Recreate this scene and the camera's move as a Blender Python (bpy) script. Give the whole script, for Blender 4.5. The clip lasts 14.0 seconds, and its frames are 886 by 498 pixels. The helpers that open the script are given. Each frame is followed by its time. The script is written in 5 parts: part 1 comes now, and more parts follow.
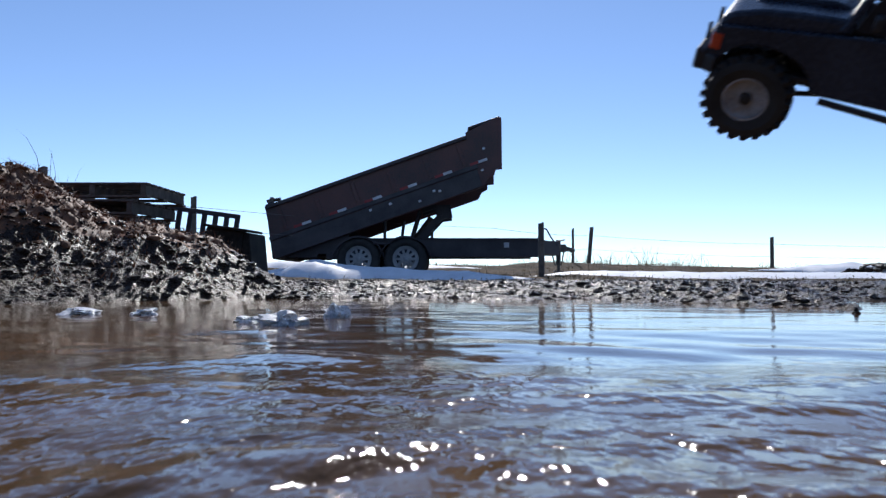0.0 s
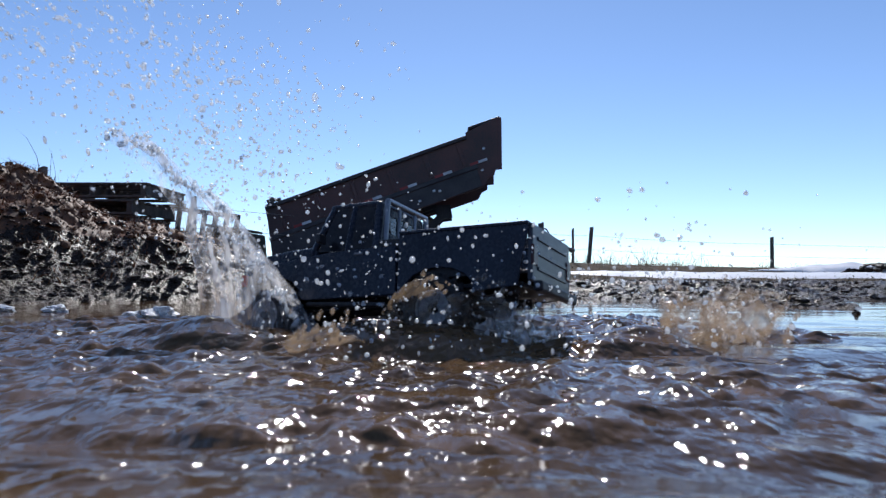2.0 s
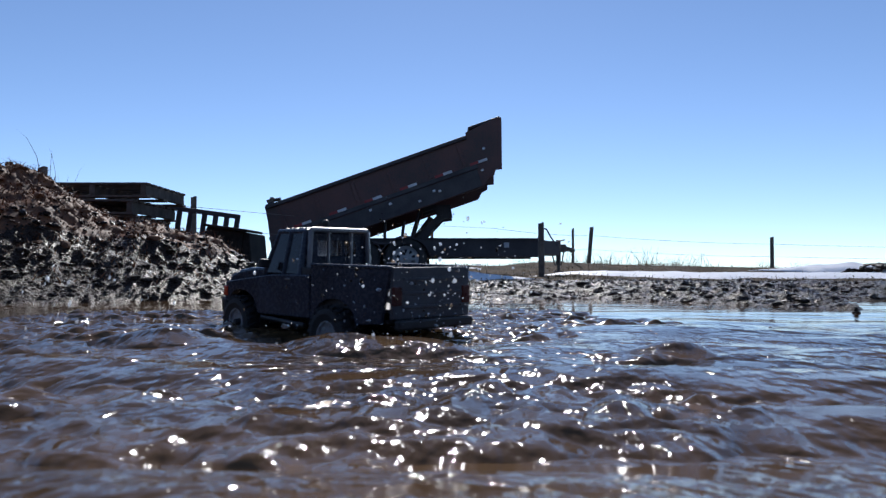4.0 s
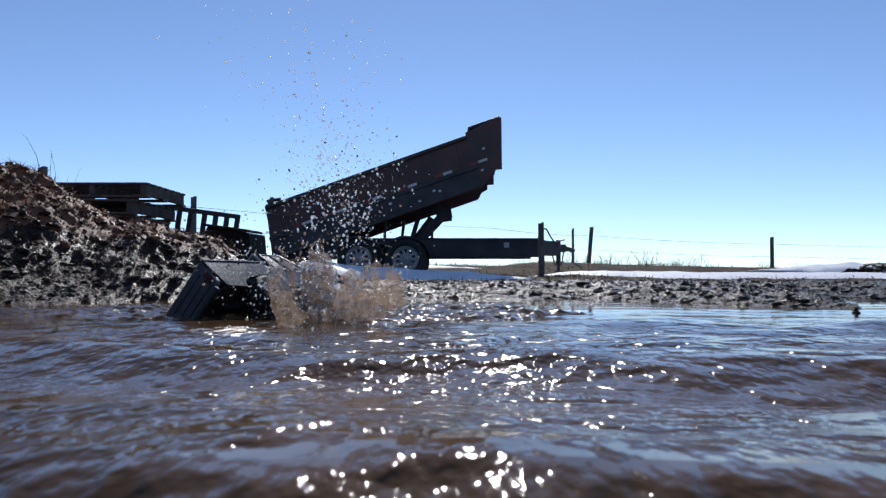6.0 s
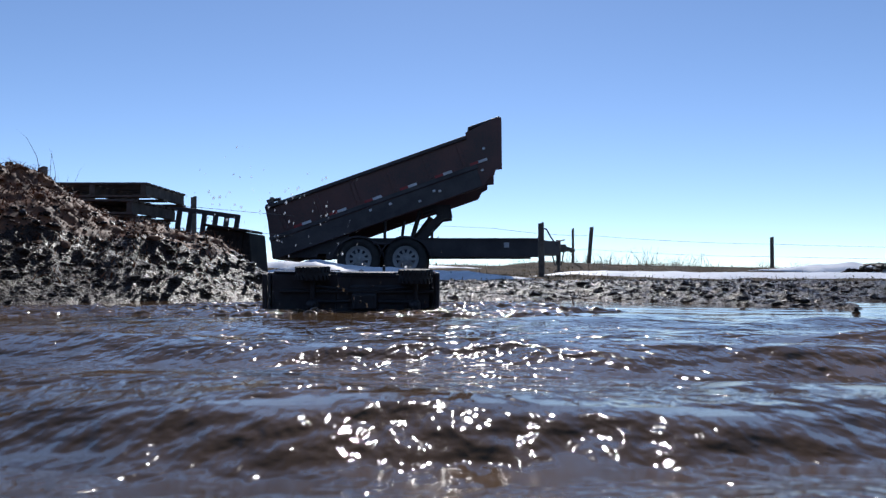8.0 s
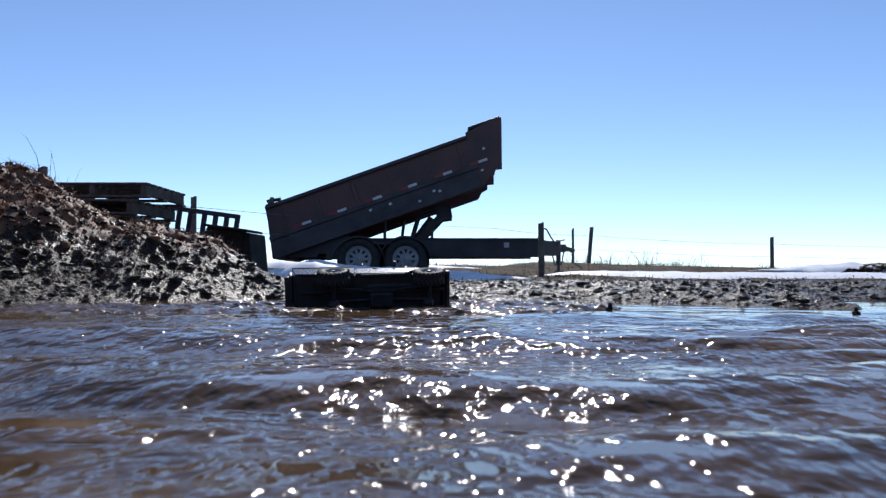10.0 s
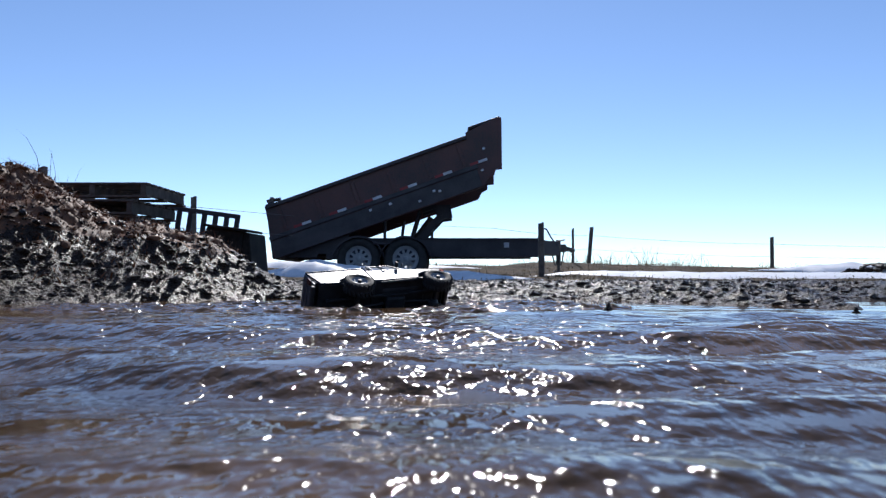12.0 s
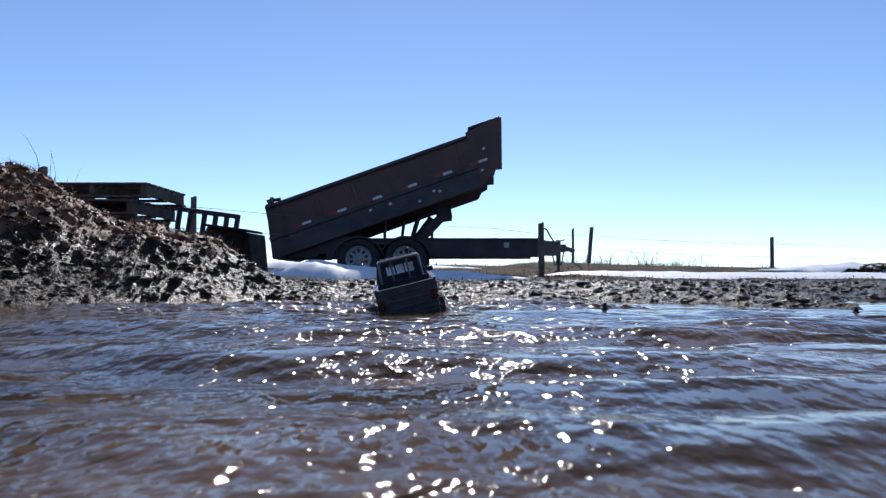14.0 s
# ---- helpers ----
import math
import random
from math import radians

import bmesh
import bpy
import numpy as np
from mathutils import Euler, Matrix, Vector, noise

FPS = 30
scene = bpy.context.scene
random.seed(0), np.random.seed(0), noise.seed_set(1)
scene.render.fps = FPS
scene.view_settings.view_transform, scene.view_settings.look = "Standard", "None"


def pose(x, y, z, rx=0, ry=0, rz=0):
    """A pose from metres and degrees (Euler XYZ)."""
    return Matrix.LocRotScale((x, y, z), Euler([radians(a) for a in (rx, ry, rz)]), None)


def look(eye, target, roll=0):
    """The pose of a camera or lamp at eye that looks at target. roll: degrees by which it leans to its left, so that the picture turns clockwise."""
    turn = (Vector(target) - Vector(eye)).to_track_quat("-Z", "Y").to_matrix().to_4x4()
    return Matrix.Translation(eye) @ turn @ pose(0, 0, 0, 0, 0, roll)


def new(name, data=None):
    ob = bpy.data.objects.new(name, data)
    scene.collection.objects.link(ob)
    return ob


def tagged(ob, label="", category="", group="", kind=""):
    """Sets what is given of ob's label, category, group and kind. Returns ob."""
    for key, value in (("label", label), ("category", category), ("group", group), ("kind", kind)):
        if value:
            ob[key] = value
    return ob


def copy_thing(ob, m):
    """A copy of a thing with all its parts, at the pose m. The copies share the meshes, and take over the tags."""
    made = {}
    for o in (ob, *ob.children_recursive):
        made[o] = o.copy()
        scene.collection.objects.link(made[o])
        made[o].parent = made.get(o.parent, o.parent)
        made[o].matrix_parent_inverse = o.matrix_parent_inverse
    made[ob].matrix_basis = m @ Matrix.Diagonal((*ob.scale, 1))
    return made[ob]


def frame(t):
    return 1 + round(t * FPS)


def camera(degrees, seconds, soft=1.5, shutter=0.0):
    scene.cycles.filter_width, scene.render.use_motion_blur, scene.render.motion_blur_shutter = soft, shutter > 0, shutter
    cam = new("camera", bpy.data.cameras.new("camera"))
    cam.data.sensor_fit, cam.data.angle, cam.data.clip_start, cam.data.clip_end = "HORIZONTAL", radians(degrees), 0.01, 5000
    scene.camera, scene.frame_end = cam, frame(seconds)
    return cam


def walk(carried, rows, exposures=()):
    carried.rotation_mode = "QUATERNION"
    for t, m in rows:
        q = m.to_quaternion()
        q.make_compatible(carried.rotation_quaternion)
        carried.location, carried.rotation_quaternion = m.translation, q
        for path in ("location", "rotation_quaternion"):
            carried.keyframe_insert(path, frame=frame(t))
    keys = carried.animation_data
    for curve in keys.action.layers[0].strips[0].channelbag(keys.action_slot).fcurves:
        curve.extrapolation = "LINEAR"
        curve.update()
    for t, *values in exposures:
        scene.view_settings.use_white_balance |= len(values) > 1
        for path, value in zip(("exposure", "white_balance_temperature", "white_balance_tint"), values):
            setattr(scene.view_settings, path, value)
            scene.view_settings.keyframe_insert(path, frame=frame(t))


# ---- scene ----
cam = camera(62, 14.0, soft=1.3, shutter=0.25)
cam.data.dof.use_dof, cam.data.dof.focus_distance, cam.data.dof.aperture_fstop = True, 4.0, 13.0
EYE = pose(0, 0, 0.11, 92.37, 0, 0)
walk(cam, [(0, EYE), (14.0, EYE)], exposures=[(t, s, 6150, 12) for t, s in ((0, 0.0), (1.0, 0.0), (1.5, 0.1), (2.4, -0.14), (6.0, -0.2), (8.0, -0.2), (10.3, 0.0), (14.0, 0.0))])

# ---- light ----
SUN_EL, SUN_AZ = 38.0, 1.0          # degrees above the horizon, degrees right of +y
world = bpy.data.worlds.new("sky")
scene.world = world
world.use_nodes = True
wn = world.node_tree.nodes
sky = wn.new("ShaderNodeTexSky")
sky.sky_type, sky.sun_disc = "NISHITA", False
sky.sun_elevation, sky.sun_rotation = radians(SUN_EL), radians(SUN_AZ)
sky.air_density, sky.dust_density, sky.ozone_density = 0.66, 0.03, 2.8
wn["Background"].inputs["Strength"].default_value = 0.143
world.node_tree.links.new(sky.outputs[0], wn["Background"].inputs["Color"])
sun = new("sun", bpy.data.lights.new("sun", "SUN"))
sun.data.energy, sun.data.angle, sun.data.color = 3.6, radians(0.53), (1.0, 0.95, 0.88)
sun.matrix_world = look((math.sin(radians(SUN_AZ)) * 60, math.cos(radians(SUN_AZ)) * 60, math.tan(radians(SUN_EL)) * 60), (0, 0, 0))


# ---- materials ----
def material(name, dark, light, rough=0.6, metal=0.0, scale=8.0, bump=0.2, fine=60.0, depth=0.01, transmission=0.0, ior=1.45,
             rough_var=0.15, spread=(0.35, 0.65), random=0.0, coat=0.0, spec=0.5):
    """Two colours mixed by a coarse and a fine noise, uneven gloss and fine relief."""
    m = bpy.data.materials.new(name)
    m.use_nodes = True
    n, l = m.node_tree.nodes, m.node_tree.links
    p = n["Principled BSDF"]
    co = n.new("ShaderNodeTexCoord")
    a, b = n.new("ShaderNodeTexNoise"), n.new("ShaderNodeTexNoise")
    for tex, sc in ((a, scale), (b, fine)):
        tex.inputs["Scale"].default_value, tex.inputs["Detail"].default_value = sc, 6.0
        l.new(co.outputs["Object"], tex.inputs["Vector"])
    mixed = n.new("ShaderNodeMath")
    mixed.operation = "MULTIPLY_ADD"
    mixed.inputs[1].default_value = 0.35
    l.new(b.outputs["Fac"], mixed.inputs[0])
    part_a = n.new("ShaderNodeMath")
    part_a.operation = "MULTIPLY"
    part_a.inputs[1].default_value = 0.65
    l.new(a.outputs["Fac"], part_a.inputs[0])
    l.new(part_a.outputs[0], mixed.inputs[2])
    ramp = n.new("ShaderNodeValToRGB")
    ramp.color_ramp.elements[0].position, ramp.color_ramp.elements[1].position = spread
    ramp.color_ramp.elements[0].color, ramp.color_ramp.elements[1].color = (*dark, 1), (*light, 1)
    l.new(mixed.outputs[0], ramp.inputs[0])
    colour = ramp.outputs[0]
    if random:
        info, hsv, val = n.new("ShaderNodeObjectInfo"), n.new("ShaderNodeHueSaturation"), n.new("ShaderNodeMapRange")
        val.inputs["To Min"].default_value, val.inputs["To Max"].default_value = 1 - random, 1 + random
        l.new(info.outputs["Random"], val.inputs["Value"])
        l.new(val.outputs[0], hsv.inputs["Value"])
        l.new(colour, hsv.inputs["Color"])
        colour = hsv.outputs[0]
    l.new(colour, p.inputs["Base Color"])
    rr = n.new("ShaderNodeMapRange")
    rr.inputs["To Min"].default_value, rr.inputs["To Max"].default_value = max(0.01, rough - rough_var), min(1.0, rough + rough_var)
    l.new(b.outputs["Fac"], rr.inputs["Value"])
    l.new(rr.outputs[0], p.inputs["Roughness"])
    p.inputs["Specular IOR Level"].default_value = spec
    p.inputs["Metallic"].default_value, p.inputs["Transmission Weight"].default_value = metal, transmission
    p.inputs["IOR"].default_value, p.inputs["Coat Weight"].default_value = ior, coat
    if bump:
        bn = n.new("ShaderNodeBump")
        bn.inputs["Strength"].default_value, bn.inputs["Distance"].default_value = bump, depth
        l.new(mixed.outputs[0], bn.inputs["Height"])
        l.new(bn.outputs[0], p.inputs["Normal"])
    return m


def ripple_material():
    """Brown murky water: gloss over a dark body, with two scales of small ripples."""
    m = bpy.data.materials.new("puddle_water")
    m.use_nodes = True
    n, l = m.node_tree.nodes, m.node_tree.links
    p = n["Principled BSDF"]
    p.inputs["IOR"].default_value, p.inputs["Roughness"].default_value = 1.333, 0.08
    co = n.new("ShaderNodeTexCoord")
    murk = n.new("ShaderNodeTexNoise")
    murk.inputs["Scale"].default_value, murk.inputs["Detail"].default_value = 1.7, 4.0
    ramp = n.new("ShaderNodeValToRGB")
    ramp.color_ramp.elements[0].position, ramp.color_ramp.elements[1].position = 0.35, 0.7
    ramp.color_ramp.elements[0].color, ramp.color_ramp.elements[1].color = (0.07, 0.042, 0.02, 1), (0.185, 0.105, 0.046, 1)
    l.new(co.outputs["Object"], murk.inputs["Vector"])
    l.new(murk.outputs["Fac"], ramp.inputs[0])
    l.new(ramp.outputs[0], p.inputs["Base Color"])
    # the small ripples die out towards the far shore
    sep, near, least = n.new("ShaderNodeSeparateXYZ"), n.new("ShaderNodeMapRange"), n.new("ShaderNodeMath")
    l.new(co.outputs["Object"], sep.inputs[0])
    near.interpolation_type = "SMOOTHSTEP"
    near.inputs["From Min"].default_value, near.inputs["From Max"].default_value = 0.45, 1.22
    near.inputs["To Min"].default_value, near.inputs["To Max"].default_value = 0.76, 0.0
    l.new(sep.outputs["Y"], near.inputs["Value"])
    least.operation, least.inputs[1].default_value = "ADD", 0.018
    l.new(near.outputs[0], least.inputs[0])
    last = None
    for sc, stretch, dist in ((5.0, 1.8, 0.030), (13.0, 1.1, 0.019), (31.0, 0.7, 0.0125), (70.0, 0.6, 0.0058), (150.0, 0.7, 0.0009)):
        mp, tex, bn, mul = n.new("ShaderNodeMapping"), n.new("ShaderNodeTexNoise"), n.new("ShaderNodeBump"), n.new("ShaderNodeMath")
        mp.inputs["Scale"].default_value = (1.0, stretch, 1.0)
        mp.inputs["Rotation"].default_value = (0, 0, 0.2 * math.sin(sc))
        tex.inputs["Scale"].default_value, tex.inputs["Detail"].default_value = sc, 1.0
        bn.inputs["Strength"].default_value, bn.inputs["Distance"].default_value = 1.0, dist
        mul.operation = "MULTIPLY"
        l.new(co.outputs["Object"], mp.inputs["Vector"])
        l.new(mp.outputs[0], tex.inputs["Vector"])
        l.new(tex.outputs["Fac"], mul.inputs[0])
        l.new(least.outputs[0], mul.inputs[1])
        l.new(mul.outputs[0], bn.inputs["Height"])
        if last:
            l.new(last.outputs[0], bn.inputs["Normal"])
        last = bn
    l.new(last.outputs[0], p.inputs["Normal"])
    return m


WATER = ripple_material()


def film_material(name, colour, thin, thick, gloss=0.3, stretch=0.15):
    """Thrown water: a clear film with streaks of bubbly water that the light shines through."""
    m = bpy.data.materials.new(name)
    m.use_nodes = True
    n, l = m.node_tree.nodes, m.node_tree.links
    n.remove(n["Principled BSDF"])
    co, mp, tex, ramp = n.new("ShaderNodeTexCoord"), n.new("ShaderNodeMapping"), n.new("ShaderNodeTexNoise"), n.new("ShaderNodeMapRange")
    mp.inputs["Scale"].default_value = (1.0, 1.0, stretch)
    tex.inputs["Scale"].default_value, tex.inputs["Detail"].default_value = 55.0, 4.0
    ramp.inputs["From Min"].default_value, ramp.inputs["From Max"].default_value = 0.38, 0.68
    ramp.inputs["To Min"].default_value, ramp.inputs["To Max"].default_value = thin, thick
    l.new(co.outputs["Object"], mp.inputs["Vector"])
    l.new(mp.outputs[0], tex.inputs["Vector"])
    l.new(tex.outputs["Fac"], ramp.inputs["Value"])
    clear, lit, shiny, soft, mixed = (n.new("ShaderNodeBsdfTransparent"), n.new("ShaderNodeBsdfTranslucent"), n.new("ShaderNodeBsdfGlossy"),
                                      n.new("ShaderNodeMixShader"), n.new("ShaderNodeMixShader"))
    bn = n.new("ShaderNodeBump")
    bn.inputs["Strength"].default_value, bn.inputs["Distance"].default_value = 0.6, 0.006
    l.new(tex.outputs["Fac"], bn.inputs["Height"])
    lit.inputs["Color"].default_value = (*colour, 1)
    shiny.inputs["Color"].default_value, shiny.inputs["Roughness"].default_value = (0.95, 0.95, 0.95, 1), 0.24
    for sh in (lit, shiny):
        l.new(bn.outputs[0], sh.inputs["Normal"])
    soft.inputs[0].default_value = gloss
    l.new(lit.outputs[0], soft.inputs[1])
    l.new(shiny.outputs[0], soft.inputs[2])
    l.new(ramp.outputs[0], mixed.inputs[0])
    l.new(clear.outputs[0], mixed.inputs[1])
    l.new(soft.outputs[0], mixed.inputs[2])
    l.new(mixed.outputs[0], n["Material Output"].inputs["Surface"])
    return m


SPRAY = film_material("spray_water", (0.92, 0.93, 0.95), 0.06, 0.62)
MUDDY_SPRAY = film_material("muddy_spray", (0.40, 0.30, 0.20), 0.08, 0.55, 0.2)
DROPS = film_material("water_drops", (0.88, 0.94, 0.99), 0.5, 0.85, 0.3, 1.0)
MUCK_SPRAY = film_material("mucky_spray", (0.36, 0.27, 0.19), 0.06, 0.7, 0.3)
MUD_DROPS = film_material("muddy_drops", (0.5, 0.36, 0.22), 0.35, 0.75, 0.25, 1.0)
MUD = material("wet_mud", (0.012, 0.007, 0.004), (0.05, 0.026, 0.013), 0.32, scale=34, fine=150, bump=1.0, depth=0.032, rough_var=0.25, spec=0.2)
CLOD = material("mud_clod", (0.010, 0.006, 0.0035), (0.045, 0.023, 0.011), 0.3, scale=60, fine=240, bump=1.0, depth=0.02, rough_var=0.25, spec=0.3)
FIELD = material("dead_grass_field", (0.03, 0.02, 0.011), (0.13, 0.088, 0.048), 0.9, scale=2.5, fine=40, bump=1.0, depth=0.06, spec=0.15)
STRAW_MUD = material("rotting_straw", (0.04, 0.016, 0.007), (0.30, 0.115, 0.042), 0.65, scale=14, fine=90, bump=0.6, depth=0.01)
STRAW = material("dry_grass", (0.08, 0.055, 0.03), (0.30, 0.22, 0.12), 0.8, scale=3, fine=30, bump=0)
SNOW = material("old_snow", (0.78, 0.79, 0.81), (0.95, 0.95, 0.96), 0.6, scale=4, fine=45, bump=0.5, depth=0.02)
ICE = material("melting_ice", (0.7, 0.73, 0.75), (0.95, 0.96, 0.97), 0.25, scale=45, fine=140, bump=1.0, depth=0.012, transmission=0.35, ior=1.31, rough_var=0.08)
POST_WOOD = material("weathered_post", (0.07, 0.055, 0.045), (0.2, 0.165, 0.135), 0.85, scale=12, fine=120, bump=0.5, depth=0.005, random=0.15)
PALLET_WOOD = material("grey_pallet_wood", (0.05, 0.04, 0.033), (0.16, 0.125, 0.1), 0.85, scale=10, fine=110, bump=0.4, depth=0.004, random=0.25)
# black, bed and model paints: base colours lifted to stand in for lens glare
BLACK_PAINT = material("lifted_black_paint", (0.034, 0.031, 0.036), (0.075, 0.067, 0.07), 0.55, scale=3, fine=50, bump=0.08, spec=0.35)
OLD_STEEL = material("dull_muddy_steel", (0.012, 0.011, 0.010), (0.045, 0.038, 0.03), 0.8, scale=7, fine=60, bump=0.3, spec=0.2)
BED_PAINT = material("faded_dark_red_paint", (0.045, 0.027, 0.027), (0.115, 0.042, 0.037), 0.5, scale=1.6, fine=30, bump=0.08)
STEEL = material("bare_worn_steel", (0.05, 0.045, 0.04), (0.16, 0.14, 0.12), 0.5, metal=0.7, scale=9, fine=80, bump=0.2)
WHITE_RIM = material("pale_wheel_paint", (0.24, 0.245, 0.25), (0.42, 0.42, 0.42), 0.4, scale=8, fine=60, bump=0.05)
RUBBER = material("tyre_rubber", (0.018, 0.018, 0.019), (0.042, 0.041, 0.04), 0.7, scale=15, fine=140, bump=0.2, depth=0.003)
TOY_RIM = material("muddy_grey_rim_paint", (0.22, 0.22, 0.222), (0.5, 0.5, 0.5), 0.45, scale=40, fine=200, bump=0.1, depth=0.001)
TAPE_WHITE = material("reflective_white_tape", (0.4, 0.4, 0.42), (0.62, 0.62, 0.63), 0.4, bump=0)
TAPE_RED = material("reflective_red_tape", (0.18, 0.015, 0.015), (0.3, 0.02, 0.018), 0.35, bump=0)
WIRE = material("fence_wire_steel", (0.12, 0.11, 0.1), (0.25, 0.23, 0.21), 0.5, metal=0.8, bump=0)
TOY_PAINT = material("dark_blue_model_paint", (0.022, 0.028, 0.042), (0.045, 0.056, 0.08), 0.27, scale=12, fine=160, bump=0.03, depth=0.002, rough_var=0.12, spec=0.28)
TOY_BLACK = material("black_model_plastic", (0.018, 0.018, 0.02), (0.04, 0.04, 0.043), 0.5, scale=20, fine=200, bump=0.1, depth=0.001)
TOY_TINT = material("tinted_model_window", (0.008, 0.009, 0.012), (0.02, 0.022, 0.028), 0.14, scale=20, fine=160, bump=0.02, depth=0.001, rough_var=0.08, spec=0.35)
TAIL_RED = material("dark_red_lamp_lens", (0.04, 0.005, 0.005), (0.08, 0.009, 0.008), 0.3, bump=0)
TOY_GLASS = material("clear_model_window", (0.85, 0.88, 0.9), (0.95, 0.96, 0.97), 0.08, scale=30, fine=200, bump=0.02, depth=0.001, transmission=0.95, rough_var=0.04)
LAMP_CLEAR = material("clear_lamp_lens", (0.7, 0.72, 0.75), (0.9, 0.9, 0.92), 0.1, bump=0, transmission=0.3, rough_var=0.05)
LAMP_ORANGE = material("orange_lamp_lens", (0.7, 0.07, 0.03), (0.9, 0.13, 0.05), 0.15, bump=0, transmission=0.2, rough_var=0.05)
SILVER_TRIM = material("silver_trim", (0.16, 0.165, 0.18), (0.3, 0.31, 0.33), 0.3, metal=0.6, bump=0, rough_var=0.1)
GREY_TAILGATE = material("pale_grey_tailgate_paint", (0.035, 0.042, 0.055), (0.075, 0.087, 0.105), 0.35, scale=18, fine=120, bump=0.05, depth=0.002)


# ---- mesh helpers ----
def part(name, bm, mat, parent=None, label="", smooth=False):
    me = bpy.data.meshes.new(name)
    bm.to_mesh(me)
    bm.free()
    me.materials.append(mat)
    if smooth:
        for f in me.polygons:
            f.use_smooth = True
    ob = new(name, me)
    ob.parent = parent
    return tagged(ob, label)


def empty(name, m, label, category, group="", kind=""):
    ob = new(name)
    ob.empty_display_size = 0.1
    ob.matrix_world = m
    return tagged(ob, label, category, group, kind)


def box(bm, c, s, m=None, bevel=0.0):
    """A box of size s about c, turned by m, with bevelled edges."""
    r = bmesh.ops.create_cube(bm, size=1.0)
    vs = r["verts"]
    bmesh.ops.scale(bm, vec=s, verts=vs)
    if bevel:
        es = list({e for v in vs for e in v.link_edges})
        r = bmesh.ops.bevel(bm, geom=es, offset=bevel, segments=2, affect="EDGES", profile=0.5)
        vs = list({v for f in r["faces"] for v in f.verts} | {v for v in vs if v.is_valid})
    t = Matrix.Translation(c)
    bmesh.ops.transform(bm, matrix=t @ m if m else t, verts=vs)
    return bm


def prism(bm, profile, y0, y1, bevel=0.0):
    """A profile of (x, z) corners, drawn out from y0 to y1."""
    a = [bm.verts.new((x, y0, z)) for x, z in profile]
    b = [bm.verts.new((x, y1, z)) for x, z in profile]
    fs = [bm.faces.new(a), bm.faces.new(b[::-1])]
    n = len(profile)
    for i in range(n):
        fs.append(bm.faces.new((a[i], b[i], b[(i + 1) % n], a[(i + 1) % n])))
    bmesh.ops.recalc_face_normals(bm, faces=fs)
    if bevel:
        es = list({e for f in fs for e in f.edges})
        bmesh.ops.bevel(bm, geom=es, offset=bevel, segments=2, affect="EDGES", profile=0.5)
    return bm


def rod(bm, p, q, r0, r1=None, sides=12):
    """A round bar from p to q."""
    p, q = Vector(p), Vector(q)
    d = q - p
    r = bmesh.ops.create_cone(bm, cap_ends=True, segments=sides, radius1=r0, radius2=r0 if r1 is None else r1, depth=d.length)
    bmesh.ops.transform(bm, matrix=Matrix.Translation((p + q) / 2) @ d.to_track_quat("Z", "Y").to_matrix().to_4x4(), verts=r["verts"])
    return bm


def lathe(bm, profile, sides=32):
    """A profile of (radius, y) turned about the y axis; closed on itself."""
    rings = []
    for i in range(sides):
        a = 2 * math.pi * i / sides
        rings.append([bm.verts.new((r * math.cos(a), y, r * math.sin(a))) for r, y in profile])
    n = len(profile)
    for i in range(sides):
        u, v = rings[i], rings[(i + 1) % sides]
        for j in range(n):
            bm.faces.new((u[j], u[(j + 1) % n], v[(j + 1) % n], v[j]))
    bmesh.ops.recalc_face_normals(bm, faces=bm.faces[:])
    return bm


def lump(bm, c, r, flat=0.6, rough=0.35, seed=0, level=2):
    """An uneven lump."""
    res = bmesh.ops.create_icosphere(bm, subdivisions=level, radius=1.0)
    for v in res["verts"]:
        k = 1 + rough * noise.noise(v.co * 1.6 + Vector((seed * 3.1, seed * 1.7, 0))) + 0.4 * rough * noise.noise(v.co * 4 + Vector((seed, 0, 0)))
        v.co = Vector((v.co.x * r * k, v.co.y * r * k, v.co.z * r * flat * k)) + Vector(c)
    return bm


def rough_sheet(name, xs, ys, height, mat, smooth=True):
    """One sheet over the lines xs and ys, at height(X, Y)."""
    X, Y = np.meshgrid(xs, ys)
    Z = height(X, Y)
    co = np.stack([X, Y, Z], -1).reshape(-1, 3).astype(np.float32)
    nx, ny = len(xs), len(ys)
    i = (np.arange(ny - 1)[:, None] * nx + np.arange(nx - 1)[None, :]).ravel()
    faces = np.stack([i, i + 1, i + nx + 1, i + nx], -1).astype(np.int32)
    me = bpy.data.meshes.new(name)
    me.vertices.add(len(co))
    me.vertices.foreach_set("co", co.ravel())
    me.loops.add(faces.size)
    me.loops.foreach_set("vertex_index", faces.ravel())
    me.polygons.add(len(faces))
    me.polygons.foreach_set("loop_start", np.arange(0, faces.size, 4, dtype=np.int32))
    me.polygons.foreach_set("loop_total", np.full(len(faces), 4, np.int32))
    me.polygons.foreach_set("use_smooth", np.full(len(faces), smooth))
    me.update(calc_edges=True)
    me.materials.append(mat)
    return new(name, me)


GRID = np.random.RandomState(7).rand(256, 256)


def value_noise(x, y):
    """Smooth noise from 0 to 1 over arrays."""
    xi, yi = np.floor(x).astype(int), np.floor(y).astype(int)
    fx, fy = x - xi, y - yi
    fx, fy = fx * fx * (3 - 2 * fx), fy * fy * (3 - 2 * fy)
    g = lambda a, b: GRID[a % 256, b % 256]
    return (g(xi, yi) * (1 - fx) + g(xi + 1, yi) * fx) * (1 - fy) + (g(xi, yi + 1) * (1 - fx) + g(xi + 1, yi + 1) * fx) * fy


